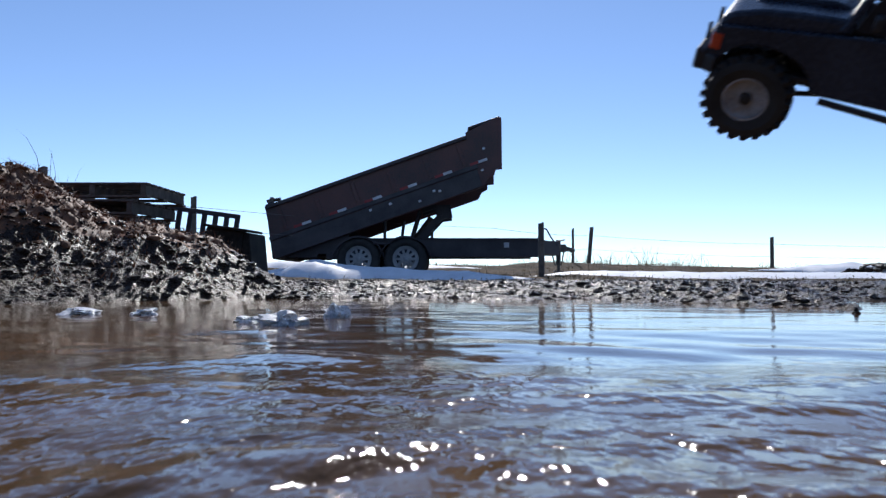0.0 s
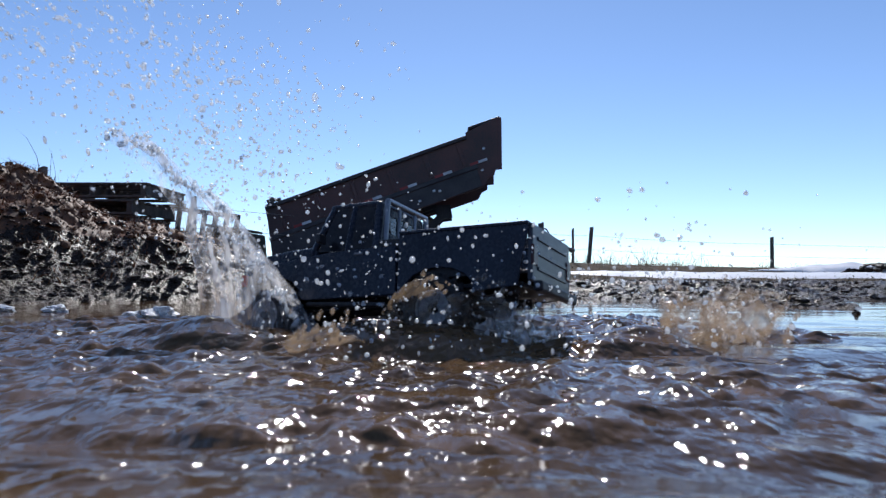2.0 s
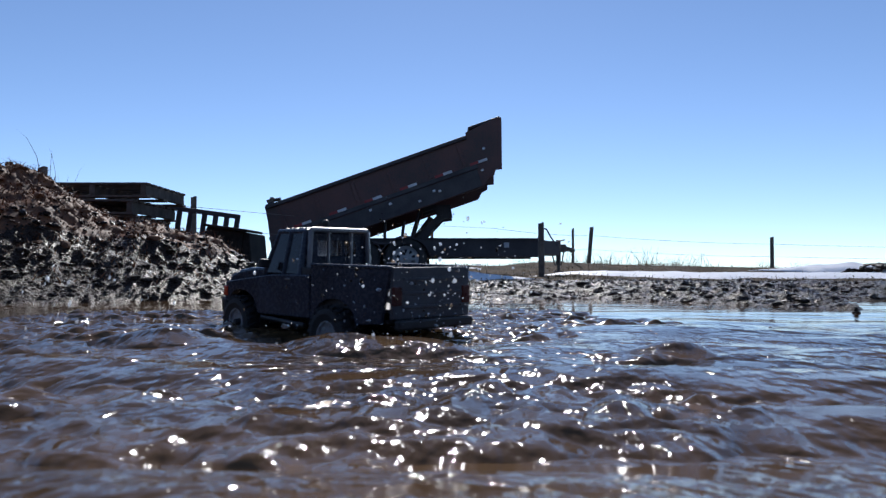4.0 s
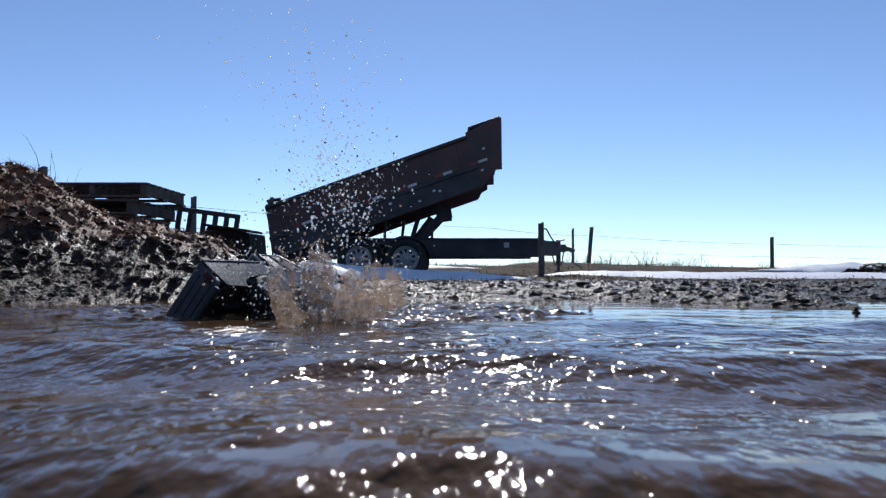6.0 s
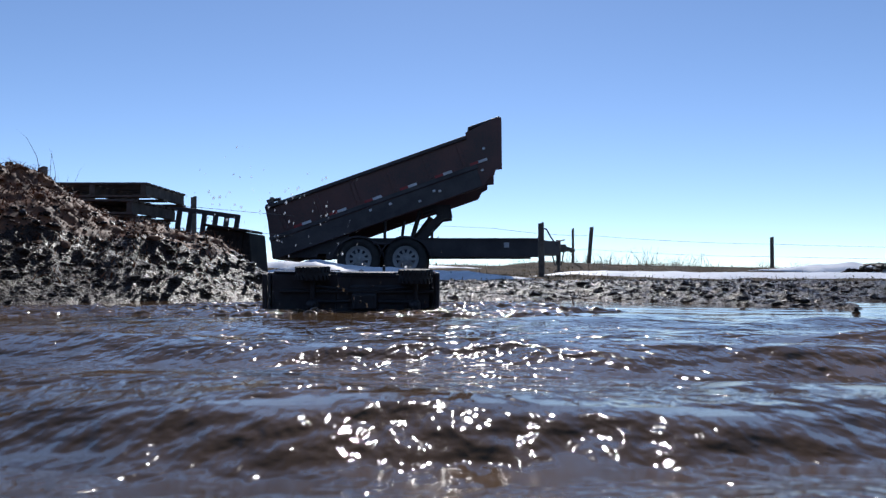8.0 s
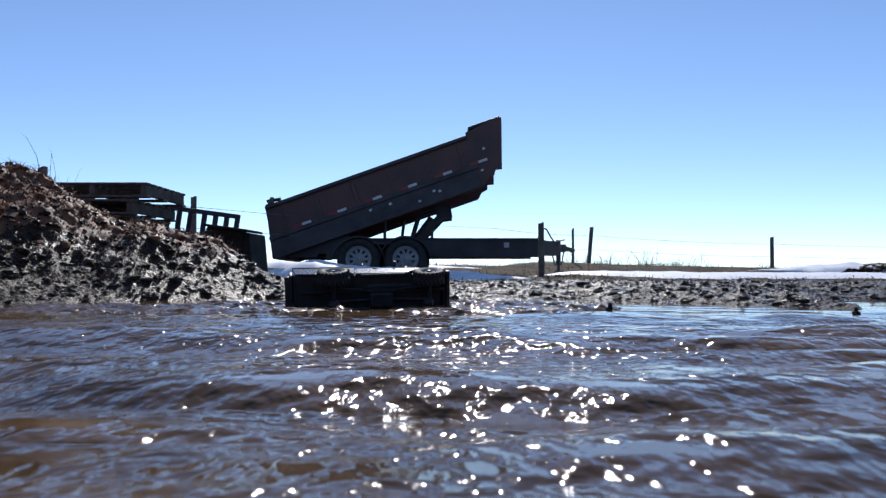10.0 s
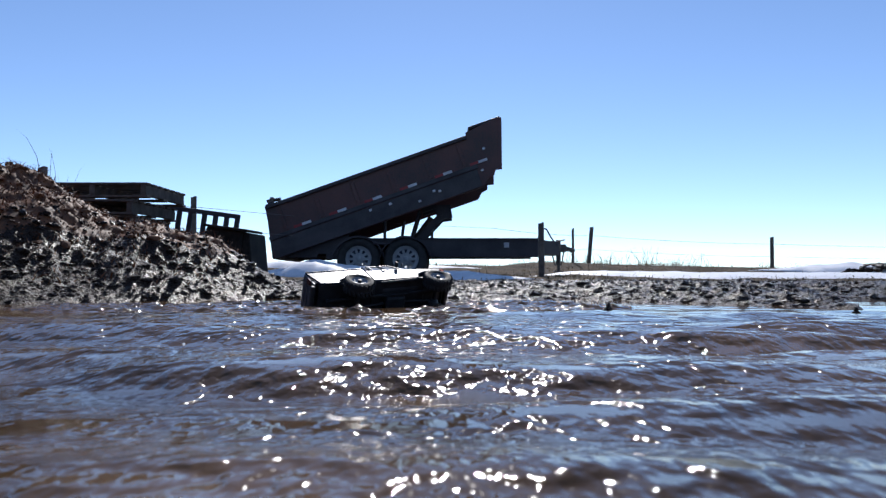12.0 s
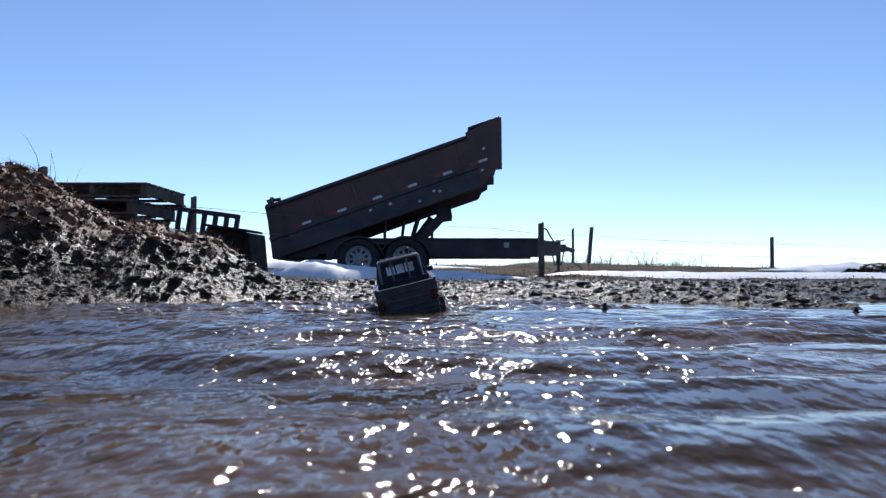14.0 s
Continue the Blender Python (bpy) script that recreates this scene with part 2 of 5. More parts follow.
def clods(x, y):
    """Crumbly relief: folded noise at four sizes."""
    z = 0 * x
    for k, (w, a) in enumerate(((0.5, 1.0), (0.21, 0.85), (0.1, 0.6), (0.06, 0.45), (0.034, 0.35))):
        z = z + a * (1 - 2 * np.abs(value_noise(x / w + 17 * k, y / w * 0.8 + 5 * k) - 0.5)) - a * 0.6
    return z


def smooth_step(a, b, v):
    t = np.clip((v - a) / (b - a), 0, 1)
    return t * t * (3 - 2 * t)


# ---- ground ----
def base_height(x, y):
    """The ground without its crumbs: puddle hollow, mud shore, muck heap, field, and an added unseen bank."""
    shore = np.interp(x, [-4, -2.6, -2.0, -1.5, -1.0, 0, 0.85, 1.0, 1.35, 1.55, 1.75, 2.2, 4], [2.2, 2.5, 3.0, 3.9, 4.3, 4.15, 4.25, 3.7, 3.0, 2.75, 3.6, 4.0, 4.2])
    shore = shore + 0.35 * (value_noise(x * 2.3, 0 * y + 3.0) - 0.5)
    u = y - shore
    z = np.where(u < 0, np.maximum(-0.3, 0.16 * u), 0.075 * (1 - np.exp(-np.maximum(u, 0) / 0.9)))
    z = z + 0.10 * smooth_step(8.5, 11, y) * smooth_step(-4, 0, -x) + 0.28 * smooth_step(13.5, 17, y) - 0.12 * smooth_step(2, 9, x) * smooth_step(13, 17, y)
    z = z + 0.15 * smooth_step(10.5, 14.5, y) * smooth_step(1.2, 2.6, x)
    heap = np.interp(x + 0.45 * np.clip(y - 4.7, 0, 4), [-9, -4.5, -3.4, -2.72, -2.5, -2.37, -2.0, -1.74, -1.43, -1.19, -0.9, -0.7], [0.95, 0.98, 0.86, 0.71, 0.60, 0.54, 0.34, 0.32, 0.31, 0.14, 0.03, 0])
    front = np.interp(x, [-3, -1.5, -0.8], [2.7, 3.5, 4.2])
    z = z + heap * smooth_step(0, 1.0, (y - front) / (4.7 - front)) * (1 - 0.5 * smooth_step(4.9, 6.3, y)) * (1 - smooth_step(8.5, 11, y))
    rim = np.abs(x) + 0.5 * (value_noise(x * 1.3 + 9, y * 1.3) - 0.5)
    z = z + 0.6 * smooth_step(3.0, 4.1, rim) * (1 - smooth_step(2.5, 4.0, y))
    # last term: unseen bank behind the camera, added to block low sky light
    return z + 0.45 * smooth_step(0.15, -0.9, y + 0.3 * (value_noise(x * 1.7, y * 1.7) - 0.5)) + 1.5 * smooth_step(-2.0, -6.0, y)


def ground_height(x, y):
    z = base_height(x, y)
    wet = smooth_step(-0.03, 0.03, z) * (1 - 0.75 * smooth_step(7.0, 9.5, y)) + 0.1
    far = 1 - smooth_step(14, 25, y)
    heap = smooth_step(0.12, 0.4, z) * smooth_step(8, 6, y) * smooth_step(-0.6, -1.2, x)
    return z + 0.10 * heap * (value_noise(x / 0.33 + 40, y / 0.4) - 0.5) + clods(x, y) * (0.034 + 0.02 * heap) * wet * far + 0.12 * (value_noise(x / 6, y / 6) - 0.5) * smooth_step(10, 20, y)


grow = lambda a, b, n: np.geomspace(a, b, n)
GX = np.concatenate([-grow(4.5, 2500, 34)[::-1], np.arange(-4.45, -3.2, 0.04), np.arange(-3.2, -0.6, 0.016), np.arange(-0.6, 3.4, 0.024), np.arange(3.4, 4.5, 0.05), grow(4.5, 2500, 34)])
GY = np.concatenate([-grow(0.4, 400, 16)[::-1], np.arange(-0.35, 2.3, 0.1), np.arange(2.3, 5.2, 0.018), np.arange(5.2, 7, 0.035), np.arange(7, 16, 0.09), grow(16, 3000, 36)])
ground = tagged(rough_sheet("ground", GX, GY, ground_height, MUD), "wet churned dark mud field with crumbly clods", "ground", kind="structure")
ground.data.materials.append(STRAW_MUD)
ground.data.materials.append(FIELD)
cen = np.zeros(len(ground.data.polygons) * 3, np.float32)
ground.data.polygons.foreach_get("center", cen)
cen = cen.reshape(-1, 3)
dry = (cen[:, 2] + 0.25 * (value_noise(cen[:, 0] * 4, cen[:, 1] * 4) - 0.5) > 0.31) & (cen[:, 1] < 8) & (cen[:, 1] > 2.4) | (cen[:, 1] > 8.2 + value_noise(cen[:, 0] * 2, cen[:, 1])) 
ground.data.polygons.foreach_set("material_index", np.where(cen[:, 1] > 8, 2 * dry, dry).astype(np.int32))


# ---- water ----
def wave_height(x, y):
    rng = np.random.RandomState(3)
    z = 0 * x
    for k in range(26):
        w = 0.11 * 1.13 ** k * 0.95
        if w > 0.9:
            break
        a = rng.uniform(-0.7, 0.7) + (math.pi / 2)
        ph = rng.uniform(0, 6.28)
        warp = 0.35 * (value_noise(x * 1.7 + k, y * 1.7) - 0.5)
        z = z + 0.0042 * w ** 0.8 * np.sin(2 * math.pi * (math.cos(a) * x + math.sin(a) * y + warp * w * 2) / w + ph)
    swell = 0 * x
    for k, w in enumerate((0.21, 0.27, 0.34, 0.46)):
        a, ph = rng.uniform(-0.35, 0.35) + (math.pi / 2), rng.uniform(0, 6.28)
        bend = 0.5 * (value_noise(x * 1.1 + 3 * k, y * 1.3 + 8) - 0.5)
        swell = swell + 0.014 * w * np.sin(2 * math.pi * (math.cos(a) * x + math.sin(a) * y + bend * w * 2) / w + ph)
    patch = 0.45 + 1.1 * value_noise(x * 0.9 + 4, y * 0.9)
    return z * patch * np.interp(y, [-0.9, 0.3, 0.7, 1.1, 1.7, 4.5], [0.65, 1.1, 0.8, 0.38, 0.12, 0.04]) + swell * np.interp(y, [-1.4, -0.2, 0.4, 1.0], [1.0, 1.0, 0.45, 0.0])


water = rough_sheet("water", np.arange(-4.2, 4.6, 0.024), np.arange(-2.6, 6.2, 0.026), wave_height, WATER)
tagged(water, "brown rippled meltwater puddle reflecting the sky", "water", kind="structure")


# ---- snow ----
def snow_strip(x0, x1, mid, half, thick, seed, rise=0.0):
    """An old drift along x, thin at its ragged edges, lying on the ground."""
    bm = bmesh.new()
    nx, ny = max(30, int((x1 - x0) / 0.07)), 22
    rows = []
    for i in range(nx + 1):
        x = x0 + (x1 - x0) * i / nx
        ends = min(1.0, 4 * min(i, nx - i) / nx + 0.05)
        h = half(x) * ends * (1 + 0.5 * noise.noise(Vector((x * 1.7, seed, 0))))
        row = []
        for j in range(ny + 1):
            v = 2 * j / ny - 1
            y = mid(x) + v * h + 0.1 * noise.noise(Vector((x * 4, seed + 5, v)))
            up = thick(x) * ends * (1 - abs(v) ** 3) * (1 + 0.35 * noise.noise(Vector((x * 2, y * 2, seed)))) - 0.05 * abs(v) ** 3
            z = float(base_height(np.array(x), np.array(y))) + up + rise * (v + 1) + 0.012 * noise.noise(Vector((x * 9, y * 9, seed)))
            row.append(bm.verts.new((x, y, z)))
        rows.append(row)
    for a, b in zip(rows, rows[1:]):
        for j in range(ny):
            bm.faces.new((a[j], b[j], b[j + 1], a[j + 1]))
    bmesh.ops.recalc_face_normals(bm, faces=bm.faces[:])
    ob = part("snow_drift", bm, SNOW, smooth=True)
    return ob


lerp = lambda xs, vs: (lambda x: float(np.interp(x, xs, vs)))
tagged(snow_strip(-2.75, 1.35, lerp([-2.7, 1.3], [10.6, 9.7]), lerp([-2.7, -1, 1.3], [0.7, 0.75, 0.5]), lerp([-2.7, -2, -1.4, 0, 1.3], [0.24, 0.25, 0.16, 0.09, 0.05]), 1.0),
       "white old snow drift in front of the dump trailer", "snow", "snow drifts")
tagged(snow_strip(1.2, 9.5, lerp([1.2, 3, 9.5], [13.3, 13.2, 13.0]), lerp([1.2, 4, 9.5], [1.0, 1.5, 1.3]), lerp([1.2, 3, 5, 9.5], [0.05, 0.05, 0.04, 0.05]), 2.0),
       "long white snow drift along the wire fence", "snow", "snow drifts")
tagged(snow_strip(6.2, 11.5, lerp([6, 11], [15.0, 14.5]), lerp([6, 8, 11], [0.4, 0.7, 0.8]), lerp([6, 8.5, 11], [0.06, 0.17, 0.2]), 3.0),
       "dirty heaped snow bank beside the field", "snow", "snow drifts")
tagged(snow_strip(-9, 1.0, lerp([-9, 1], [16.5, 15.5]), lerp([-9, 1], [0.7, 0.5]), lerp([-9, 1], [0.12, 0.08]), 4.0),
       "thin white snow drift behind the dump trailer", "snow", "snow drifts")


# ---- dump trailer ----
TILT = Matrix.Translation((-2.78, 12.0, 0.45)) @ pose(0, 0, 0, 0, -19.5, 0)


def wheel_big(parent, x, y, z, face):
    """A road wheel; face is -1 where its outer side looks towards -y."""
    tyre = bmesh.new()
    lathe(tyre, [(0.215, -0.10), (0.30, -0.115), (0.35, -0.10), (0.362, -0.06), (0.362, 0.06), (0.35, 0.10), (0.30, 0.115), (0.215, 0.10)], 40)
    w = part("wheel", tyre, RUBBER, parent, smooth=True)
    w.matrix_parent_inverse = Matrix()
    w.location = (x, y, z)
    rim = bmesh.new()
    lathe(rim, [(0.216, -0.10), (0.222, 0.09), (0.19, 0.09), (0.185, -0.075)], 40)
    lathe(rim, [(0.158, face * 0.045), (0.20, face * 0.06), (0.20, face * 0.08), (0.158, face * 0.065)], 40)
    for i in range(10):
        a = 2 * math.pi * i / 10
        box(rim, (0.13 * math.cos(a), face * 0.055, 0.13 * math.sin(a)), (0.09, 0.02, 0.042), Matrix.Rotation(-a, 4, "Y"))
    lathe(rim, [(0.02, face * 0.05), (0.10, face * 0.05), (0.10, face * 0.075), (0.02, face * 0.075)], 24)
    lathe(rim, [(0.001, face * 0.06), (0.045, face * 0.06), (0.04, face * 0.12), (0.001, face * 0.125)], 16)
    for i in range(6):
        a = 2 * math.pi * i / 6
        rod(rim, (0.075 * math.cos(a), face * 0.06, 0.075 * math.sin(a)), (0.075 * math.cos(a), face * 0.09, 0.075 * math.sin(a)), 0.011, sides=6)
    part("rim", rim, WHITE_RIM, w, "pale spoked steel rim with round hub")
    return w


def dump_trailer():
    t = empty("dump_trailer", pose(0, 0, 0), "black and dark red tandem-axle dump trailer with its bed tipped up", "trailer")
    wall = [(0.04, -0.03), (3.65, -0.04), (3.75, 0.057), (3.876, 0.083), (3.905, 0.165), (4.02, 0.131), (4.29, 0.91), (4.295, 0.945), (4.25, 0.965), (3.655, 0.90), (3.64, 0.835), (0.16, 0.845)]

    def tipped(name, bm, mat, label="", parent=t):
        bmesh.ops.transform(bm, matrix=TILT, verts=bm.verts[:])
        return part(name, bm, mat, parent, label)
    for y0, y1 in ((0.0, 0.05), (1.95, 2.0)):
        side = tipped("side_wall", prism(bmesh.new(), wall, y0, y1, 0.008), BED_PAINT, "faded dark red steel side wall")
        near = -1 if y0 == 0 else 1
        yy = y0 if near < 0 else y1
        for u in (0.62, 1.25, 1.88, 2.51, 3.14, 3.72):
            tipped("rib", box(bmesh.new(), (u - 0.25, yy + near * 0.004, 0.585), (0.07, 0.02, 0.42), bevel=0.006), BED_PAINT, parent=side)
        tipped("top_rail", box(bmesh.new(), (1.90, yy + near * 0.03, 0.815), (3.47, 0.07, 0.06), bevel=0.015), BLACK_PAINT, parent=side)
        tipped("lower_rail", box(bmesh.new(), (1.86, yy + near * 0.015, 0.31), (3.60, 0.035, 0.07), bevel=0.01), BLACK_PAINT, parent=side)
        tipped("lower_panel", box(bmesh.new(), (1.85, yy + near * 0.005, 0.12), (3.56, 0.014, 0.29), bevel=0.004), BLACK_PAINT, "black steel lower side panel", parent=side)
        for u, v in [(0.723 + 0.6095 * k, 0.367) for k in range(6)]:
            tipped("reflector_white", box(bmesh.new(), (u, yy + near * 0.016, v), (0.15, 0.008, 0.045)), TAPE_WHITE, parent=side)
            tipped("reflector_red", box(bmesh.new(), (u - 0.15, yy + near * 0.016, v), (0.14, 0.008, 0.045)), TAPE_RED, parent=side)
        for u, v in ((2.58, 0.08), (2.85, 0.16), (2.94, 0.13), (2.11, 0.20), (1.77, 0.21), (3.85, 0.55), (3.71, 0.22)):
            tipped("marker_lamp", box(bmesh.new(), (u, yy + near * 0.018, v), (0.05, 0.03, 0.04), bevel=0.01), LAMP_CLEAR, parent=side)
    floor = bmesh.new()
    box(floor, (1.9, 1.0, 0.31), (3.66, 1.9, 0.05), bevel=0.006)
    floor = tipped("bed_floor", floor, BLACK_PAINT)
    for u in (0.3, 0.9, 1.5, 2.1, 2.7, 3.3):
        tipped("cross_beam", box(bmesh.new(), (u, 1.0, 0.24), (0.07, 1.86, 0.10), bevel=0.01), BLACK_PAINT, parent=floor)
    for y in (0.55, 1.45):
        tipped("long_beam", box(bmesh.new(), (1.85, y, 0.21), (3.5, 0.09, 0.13), bevel=0.01), BLACK_PAINT, parent=floor)
    tipped("front_wall", box(bmesh.new(), (4.13, 1.0, 0.58), (0.05, 1.9, 0.62), Matrix.Rotation(radians(18), 4, "Y"), bevel=0.008), BED_PAINT)
    tipped("cab_shield", box(bmesh.new(), (4.0, 1.0, 0.955), (0.55, 1.98, 0.04), bevel=0.01), BLACK_PAINT)
    gate = bmesh.new()
    prism(gate, [(-2.87, 1.36), (-2.80, 1.38), (-2.70, 0.45), (-2.77, 0.44)], 12.02, 13.98, 0.008)
    for y in (12.1, 12.7, 13.3, 13.9):
        box(gate, (-2.83, y, 0.9), (0.05, 0.07, 0.9), Matrix.Rotation(radians(-8), 4, "Y"), bevel=0.01)
    g = part("tailgate", gate, BLACK_PAINT, t, "black hanging tailgate")
    for y in (12.06, 13.94):
        h = bmesh.new()
        rod(h, (-2.89, y, 1.39), (-2.66, y, 1.43), 0.028)
        rod(h, (-2.80, y - 0.05, 1.42), (-2.80, y + 0.05, 1.42), 0.04)
        box(h, (-2.82, y, 1.37), (0.10, 0.06, 0.09), bevel=0.015)
        part("hinge", h, STEEL, g)
    for y in (12.18, 13.82):
        skirt = bmesh.new()
        prism(skirt, [(-2.74, 0.47), (-2.08, 0.47), (-2.06, 0.53), (-1.93, 0.53), (-1.92, 0.44), (-1.58, 0.44), (-1.56, 0.84), (-2.62, 0.60)], y - 0.03, y + 0.03, 0.006)
        part("rear_bracket", skirt, BLACK_PAINT, t)
    for y in (12.45, 13.55):
        rail = bmesh.new()
        box(rail, (-0.25, y, 0.645), (3.7, 0.10, 0.30), bevel=0.012)
        box(rail, (-0.25, y - 0.02, 0.795), (3.72, 0.16, 0.02), bevel=0.004)
        box(rail, (-0.25, y - 0.02, 0.497), (3.72, 0.16, 0.02), bevel=0.004)
        part("frame_rail", rail, BLACK_PAINT, t)
        tongue = bmesh.new()
        a, b = Vector((1.55, y, 0.665)), Vector((2.0, 13.0 + (y - 13) * 0.25, 0.65))
        m = (b - a).to_track_quat("X", "Z").to_matrix().to_4x4()
        box(tongue, (a + b) / 2, ((b - a).length, 0.08, 0.24), m, bevel=0.012)
        part("tongue_beam", tongue, BLACK_PAINT, t)
    for x in (-1.7, -0.95, -0.1, 0.7, 1.5):
        part("cross_member", box(bmesh.new(), (x, 13.0, 0.62), (0.08, 1.05, 0.14), bevel=0.01), BLACK_PAINT, t)
    part("name_plate", box(bmesh.new(), (1.07, 12.395, 0.69), (0.085, 0.012, 0.085), bevel=0.003), TAPE_WHITE, t, "small pale square plate")
    for y, f in ((12.22, -1), (13.78, 1)):
        for x in (-1.39, -0.615):
            wheel_big(t, x, y, 0.45, f)
        fender = bmesh.new()
        for x in (-1.39, -0.615):
            pr = []
            for i in range(13):
                a = math.pi * (0.06 + 0.88 * i / 12)
                pr.append((x + 0.43 * math.cos(a), 0.42 + 0.41 * math.sin(a)))
            prism(fender, pr + [(px, pz - 0.03) for px, pz in pr[::-1]], y - 0.15, y + 0.15)
        box(fender, (-1.0, y, 0.70), (0.30, 0.30, 0.03), bevel=0.008)
        part("fender", fender, BLACK_PAINT, t)
        part("axle_plate", box(bmesh.new(), (-1.0, y + 0.12 * -f, 0.55), (0.7, 0.04, 0.18), bevel=0.01), BLACK_PAINT, t)
    for x in (-1.39, -0.615):
        part("axle", rod(bmesh.new(), (x, 12.25, 0.45), (x, 13.75, 0.45), 0.05), BLACK_PAINT, t)
    # scissor lift
    lift = bmesh.new()
    for y in (12.7, 13.3):
        prism(lift, [(-0.487, 0.79), (-0.33, 0.79), (0.0, 1.15), (0.165, 1.17), (0.127, 1.40), (-0.175, 1.39), (-0.10, 1.222)], y - 0.03, y + 0.03, 0.006)
        rod(lift, (-0.555, y, 0.80), (-0.40, y, 1.31), 0.024)
        box(lift, (-0.25, y, 1.34), (0.24, 0.06, 0.09), Matrix.Rotation(radians(-19.5), 4, "Y"), bevel=0.008)
    rod(lift, (-0.05, 12.6, 1.25), (-0.05, 13.4, 1.25), 0.05)
    part("scissor_lift", lift, BLACK_PAINT, t, "black folded scissor hoist")
    ram = bmesh.new()
    rod(ram, (-0.50, 13.0, 0.80), (-0.20, 13.0, 1.20), 0.055)
    rod(ram, (-0.20, 13.0, 0.78), (-0.18, 13.0, 1.12), 0.025)
    part("hydraulic_ram", ram, STEEL, t)
    for x0, x1, y in ((-0.987, -0.987, 12.5), (-0.703, -0.66, 12.5)):
        part("prop_bar", rod(bmesh.new(), (x0, y, 0.76), (x1, y, 1.10), 0.026), BLACK_PAINT, t)
    under = bmesh.new()
    box(under, (2.3, 1.0, 0.19), (0.7, 0.5, 0.10), bevel=0.02)
    tipped("sub_frame", under, BLACK_PAINT)
    # coupler and jack
    c = bmesh.new()
    box(c, (2.02, 13.0, 0.66), (0.30, 0.14, 0.14), bevel=0.02)
    rod(c, (2.10, 13.0, 0.66), (2.30, 13.0, 0.63), 0.055, 0.03)
    lump(c, (2.28, 13.0, 0.62), 0.055, 0.8, 0.1)
    part("coupler", c, STEEL, t)
    j = bmesh.new()
    rod(j, (2.02, 12.9, 0.36), (2.02, 12.9, 0.80), 0.04)
    rod(j, (2.02, 12.9, 0.25), (2.02, 12.9, 0.40), 0.028)
    box(j, (2.02, 12.9, 0.25), (0.16, 0.16, 0.02), bevel=0.004)
    rod(j, (2.02, 12.82, 0.78), (2.12, 12.82, 0.80), 0.012)
    part("jack", j, STEEL, t)
    for dx in (0.0, 0.09):
        ch = bpy.data.curves.new("safety_chain", "CURVE")
        ch.dimensions, ch.bevel_depth = "3D", 0.012
        sc = ch.splines.new("POLY")
        sc.points.add(12)
        for i, q in enumerate(sc.points):
            q.co = (1.90 + dx + 0.01 * i, 12.86 + 0.006 * (-1) ** i, 0.62 - 0.26 * math.sin(i / 12 * math.pi), 1)
        ch.materials.append(STEEL)
        new("safety_chain", ch).parent = t
    hose = bpy.data.curves.new("hose", "CURVE")
    hose.dimensions, hose.bevel_depth, hose.resolution_u = "3D", 0.013, 8
    sp = hose.splines.new("BEZIER")
    pts = [(1.62, 12.6, 0.80), (1.72, 12.6, 0.98), (1.86, 12.7, 0.84), (1.98, 12.8, 0.70)]
    sp.bezier_points.add(len(pts) - 1)
    for b, p in zip(sp.bezier_points, pts):
        b.co, b.handle_left_type, b.handle_right_type = p, "AUTO", "AUTO"
    hose.materials.append(RUBBER)
    new("cable", hose).parent = t
    return t


dump_trailer()


# ---- fence ----
def fence_post(x, y, z0, z1, r, lean=(0.0, 0.0), label="weathered round wooden fence post on the field edge"):
    bm = bmesh.new()
    n = 7
    for i in range(n):
        a, b = i / n, (i + 1) / n
        rod(bm, (lean[0] * a + 0.003 * math.sin(5 * a), lean[1] * a, (z1 - z0) * a - 0.12 * (i == 0)), (lean[0] * b + 0.003 * math.sin(5 * b), lean[1] * b, (z1 - z0) * b), r * (1.05 - 0.1 * a), r * (1.05 - 0.1 * b), 12)
    bmesh.ops.remove_doubles(bm, verts=bm.verts[:], dist=0.0005)
    top = [v for v in bm.verts if v.co.z > (z1 - z0) * 0.99]
    for v in top:
        v.co.z += 0.012 * math.sin(v.co.x * 60)
    ob = part("fence_post", bm, POST_WOOD, smooth=False)
    ob.location = (x, y, z0)
    return tagged(ob, label, "fence post", "posts of the wire fence")


fence_post(-4.09, 7.5, 0.50, 1.253, 0.048, label="grey sawn wooden post behind the muck heap")
fence_post(-3.73, 11.0, 0.10, 1.344, 0.045, label="dark wooden post behind the steel grille")
fence_post(1.468, 11.0, 0.07, 0.954, 0.045, label="dark wooden post beside the trailer tongue")
fence_post(2.815, 16.0, 0.22, 1.215, 0.028, (0.012, 0), label="thin wooden stake by the trailer coupler")
fence_post(3.335, 17.0, 0.25, 1.323, 0.047, (0.105, 0), label="leaning wooden fence post in dry grass")
fence_post(8.475, 19.0, 0.15, 1.203, 0.048, (0.015, 0))


def wire(points, sag=0.04):
    c = bpy.data.curves.new("fence_wire", "CURVE")
    c.dimensions, c.bevel_depth = "3D", 0.003
    s = c.splines.new("POLY")
    out = []
    for p, q in zip(points, points[1:]):
        for i in range(8):
            a = i / 8
            v = Vector(p).lerp(Vector(q), a)
            out.append((v.x, v.y, v.z - sag * 4 * a * (1 - a)))
    out.append(points[-1])
    s.points.add(len(out) - 1)
    for sp, v in zip(s.points, out):
        sp.co = (*v, 1)
    c.materials.append(WIRE)
    return tagged(new("fence_wire", c), "thin grey strand of fence wire", "fence wire", "strands of the wire fence")


for dz in (0.0, -0.32):
    wire([(-16, 10.3, 1.22 + dz), (-3.73, 11.05, 1.2 + dz), (1.0, 14.5, 1.12 + dz), (3.42, 16.95, 1.12 + dz), (8.49, 18.95, 1.02 + dz), (20, 22, 1.0 + dz)])


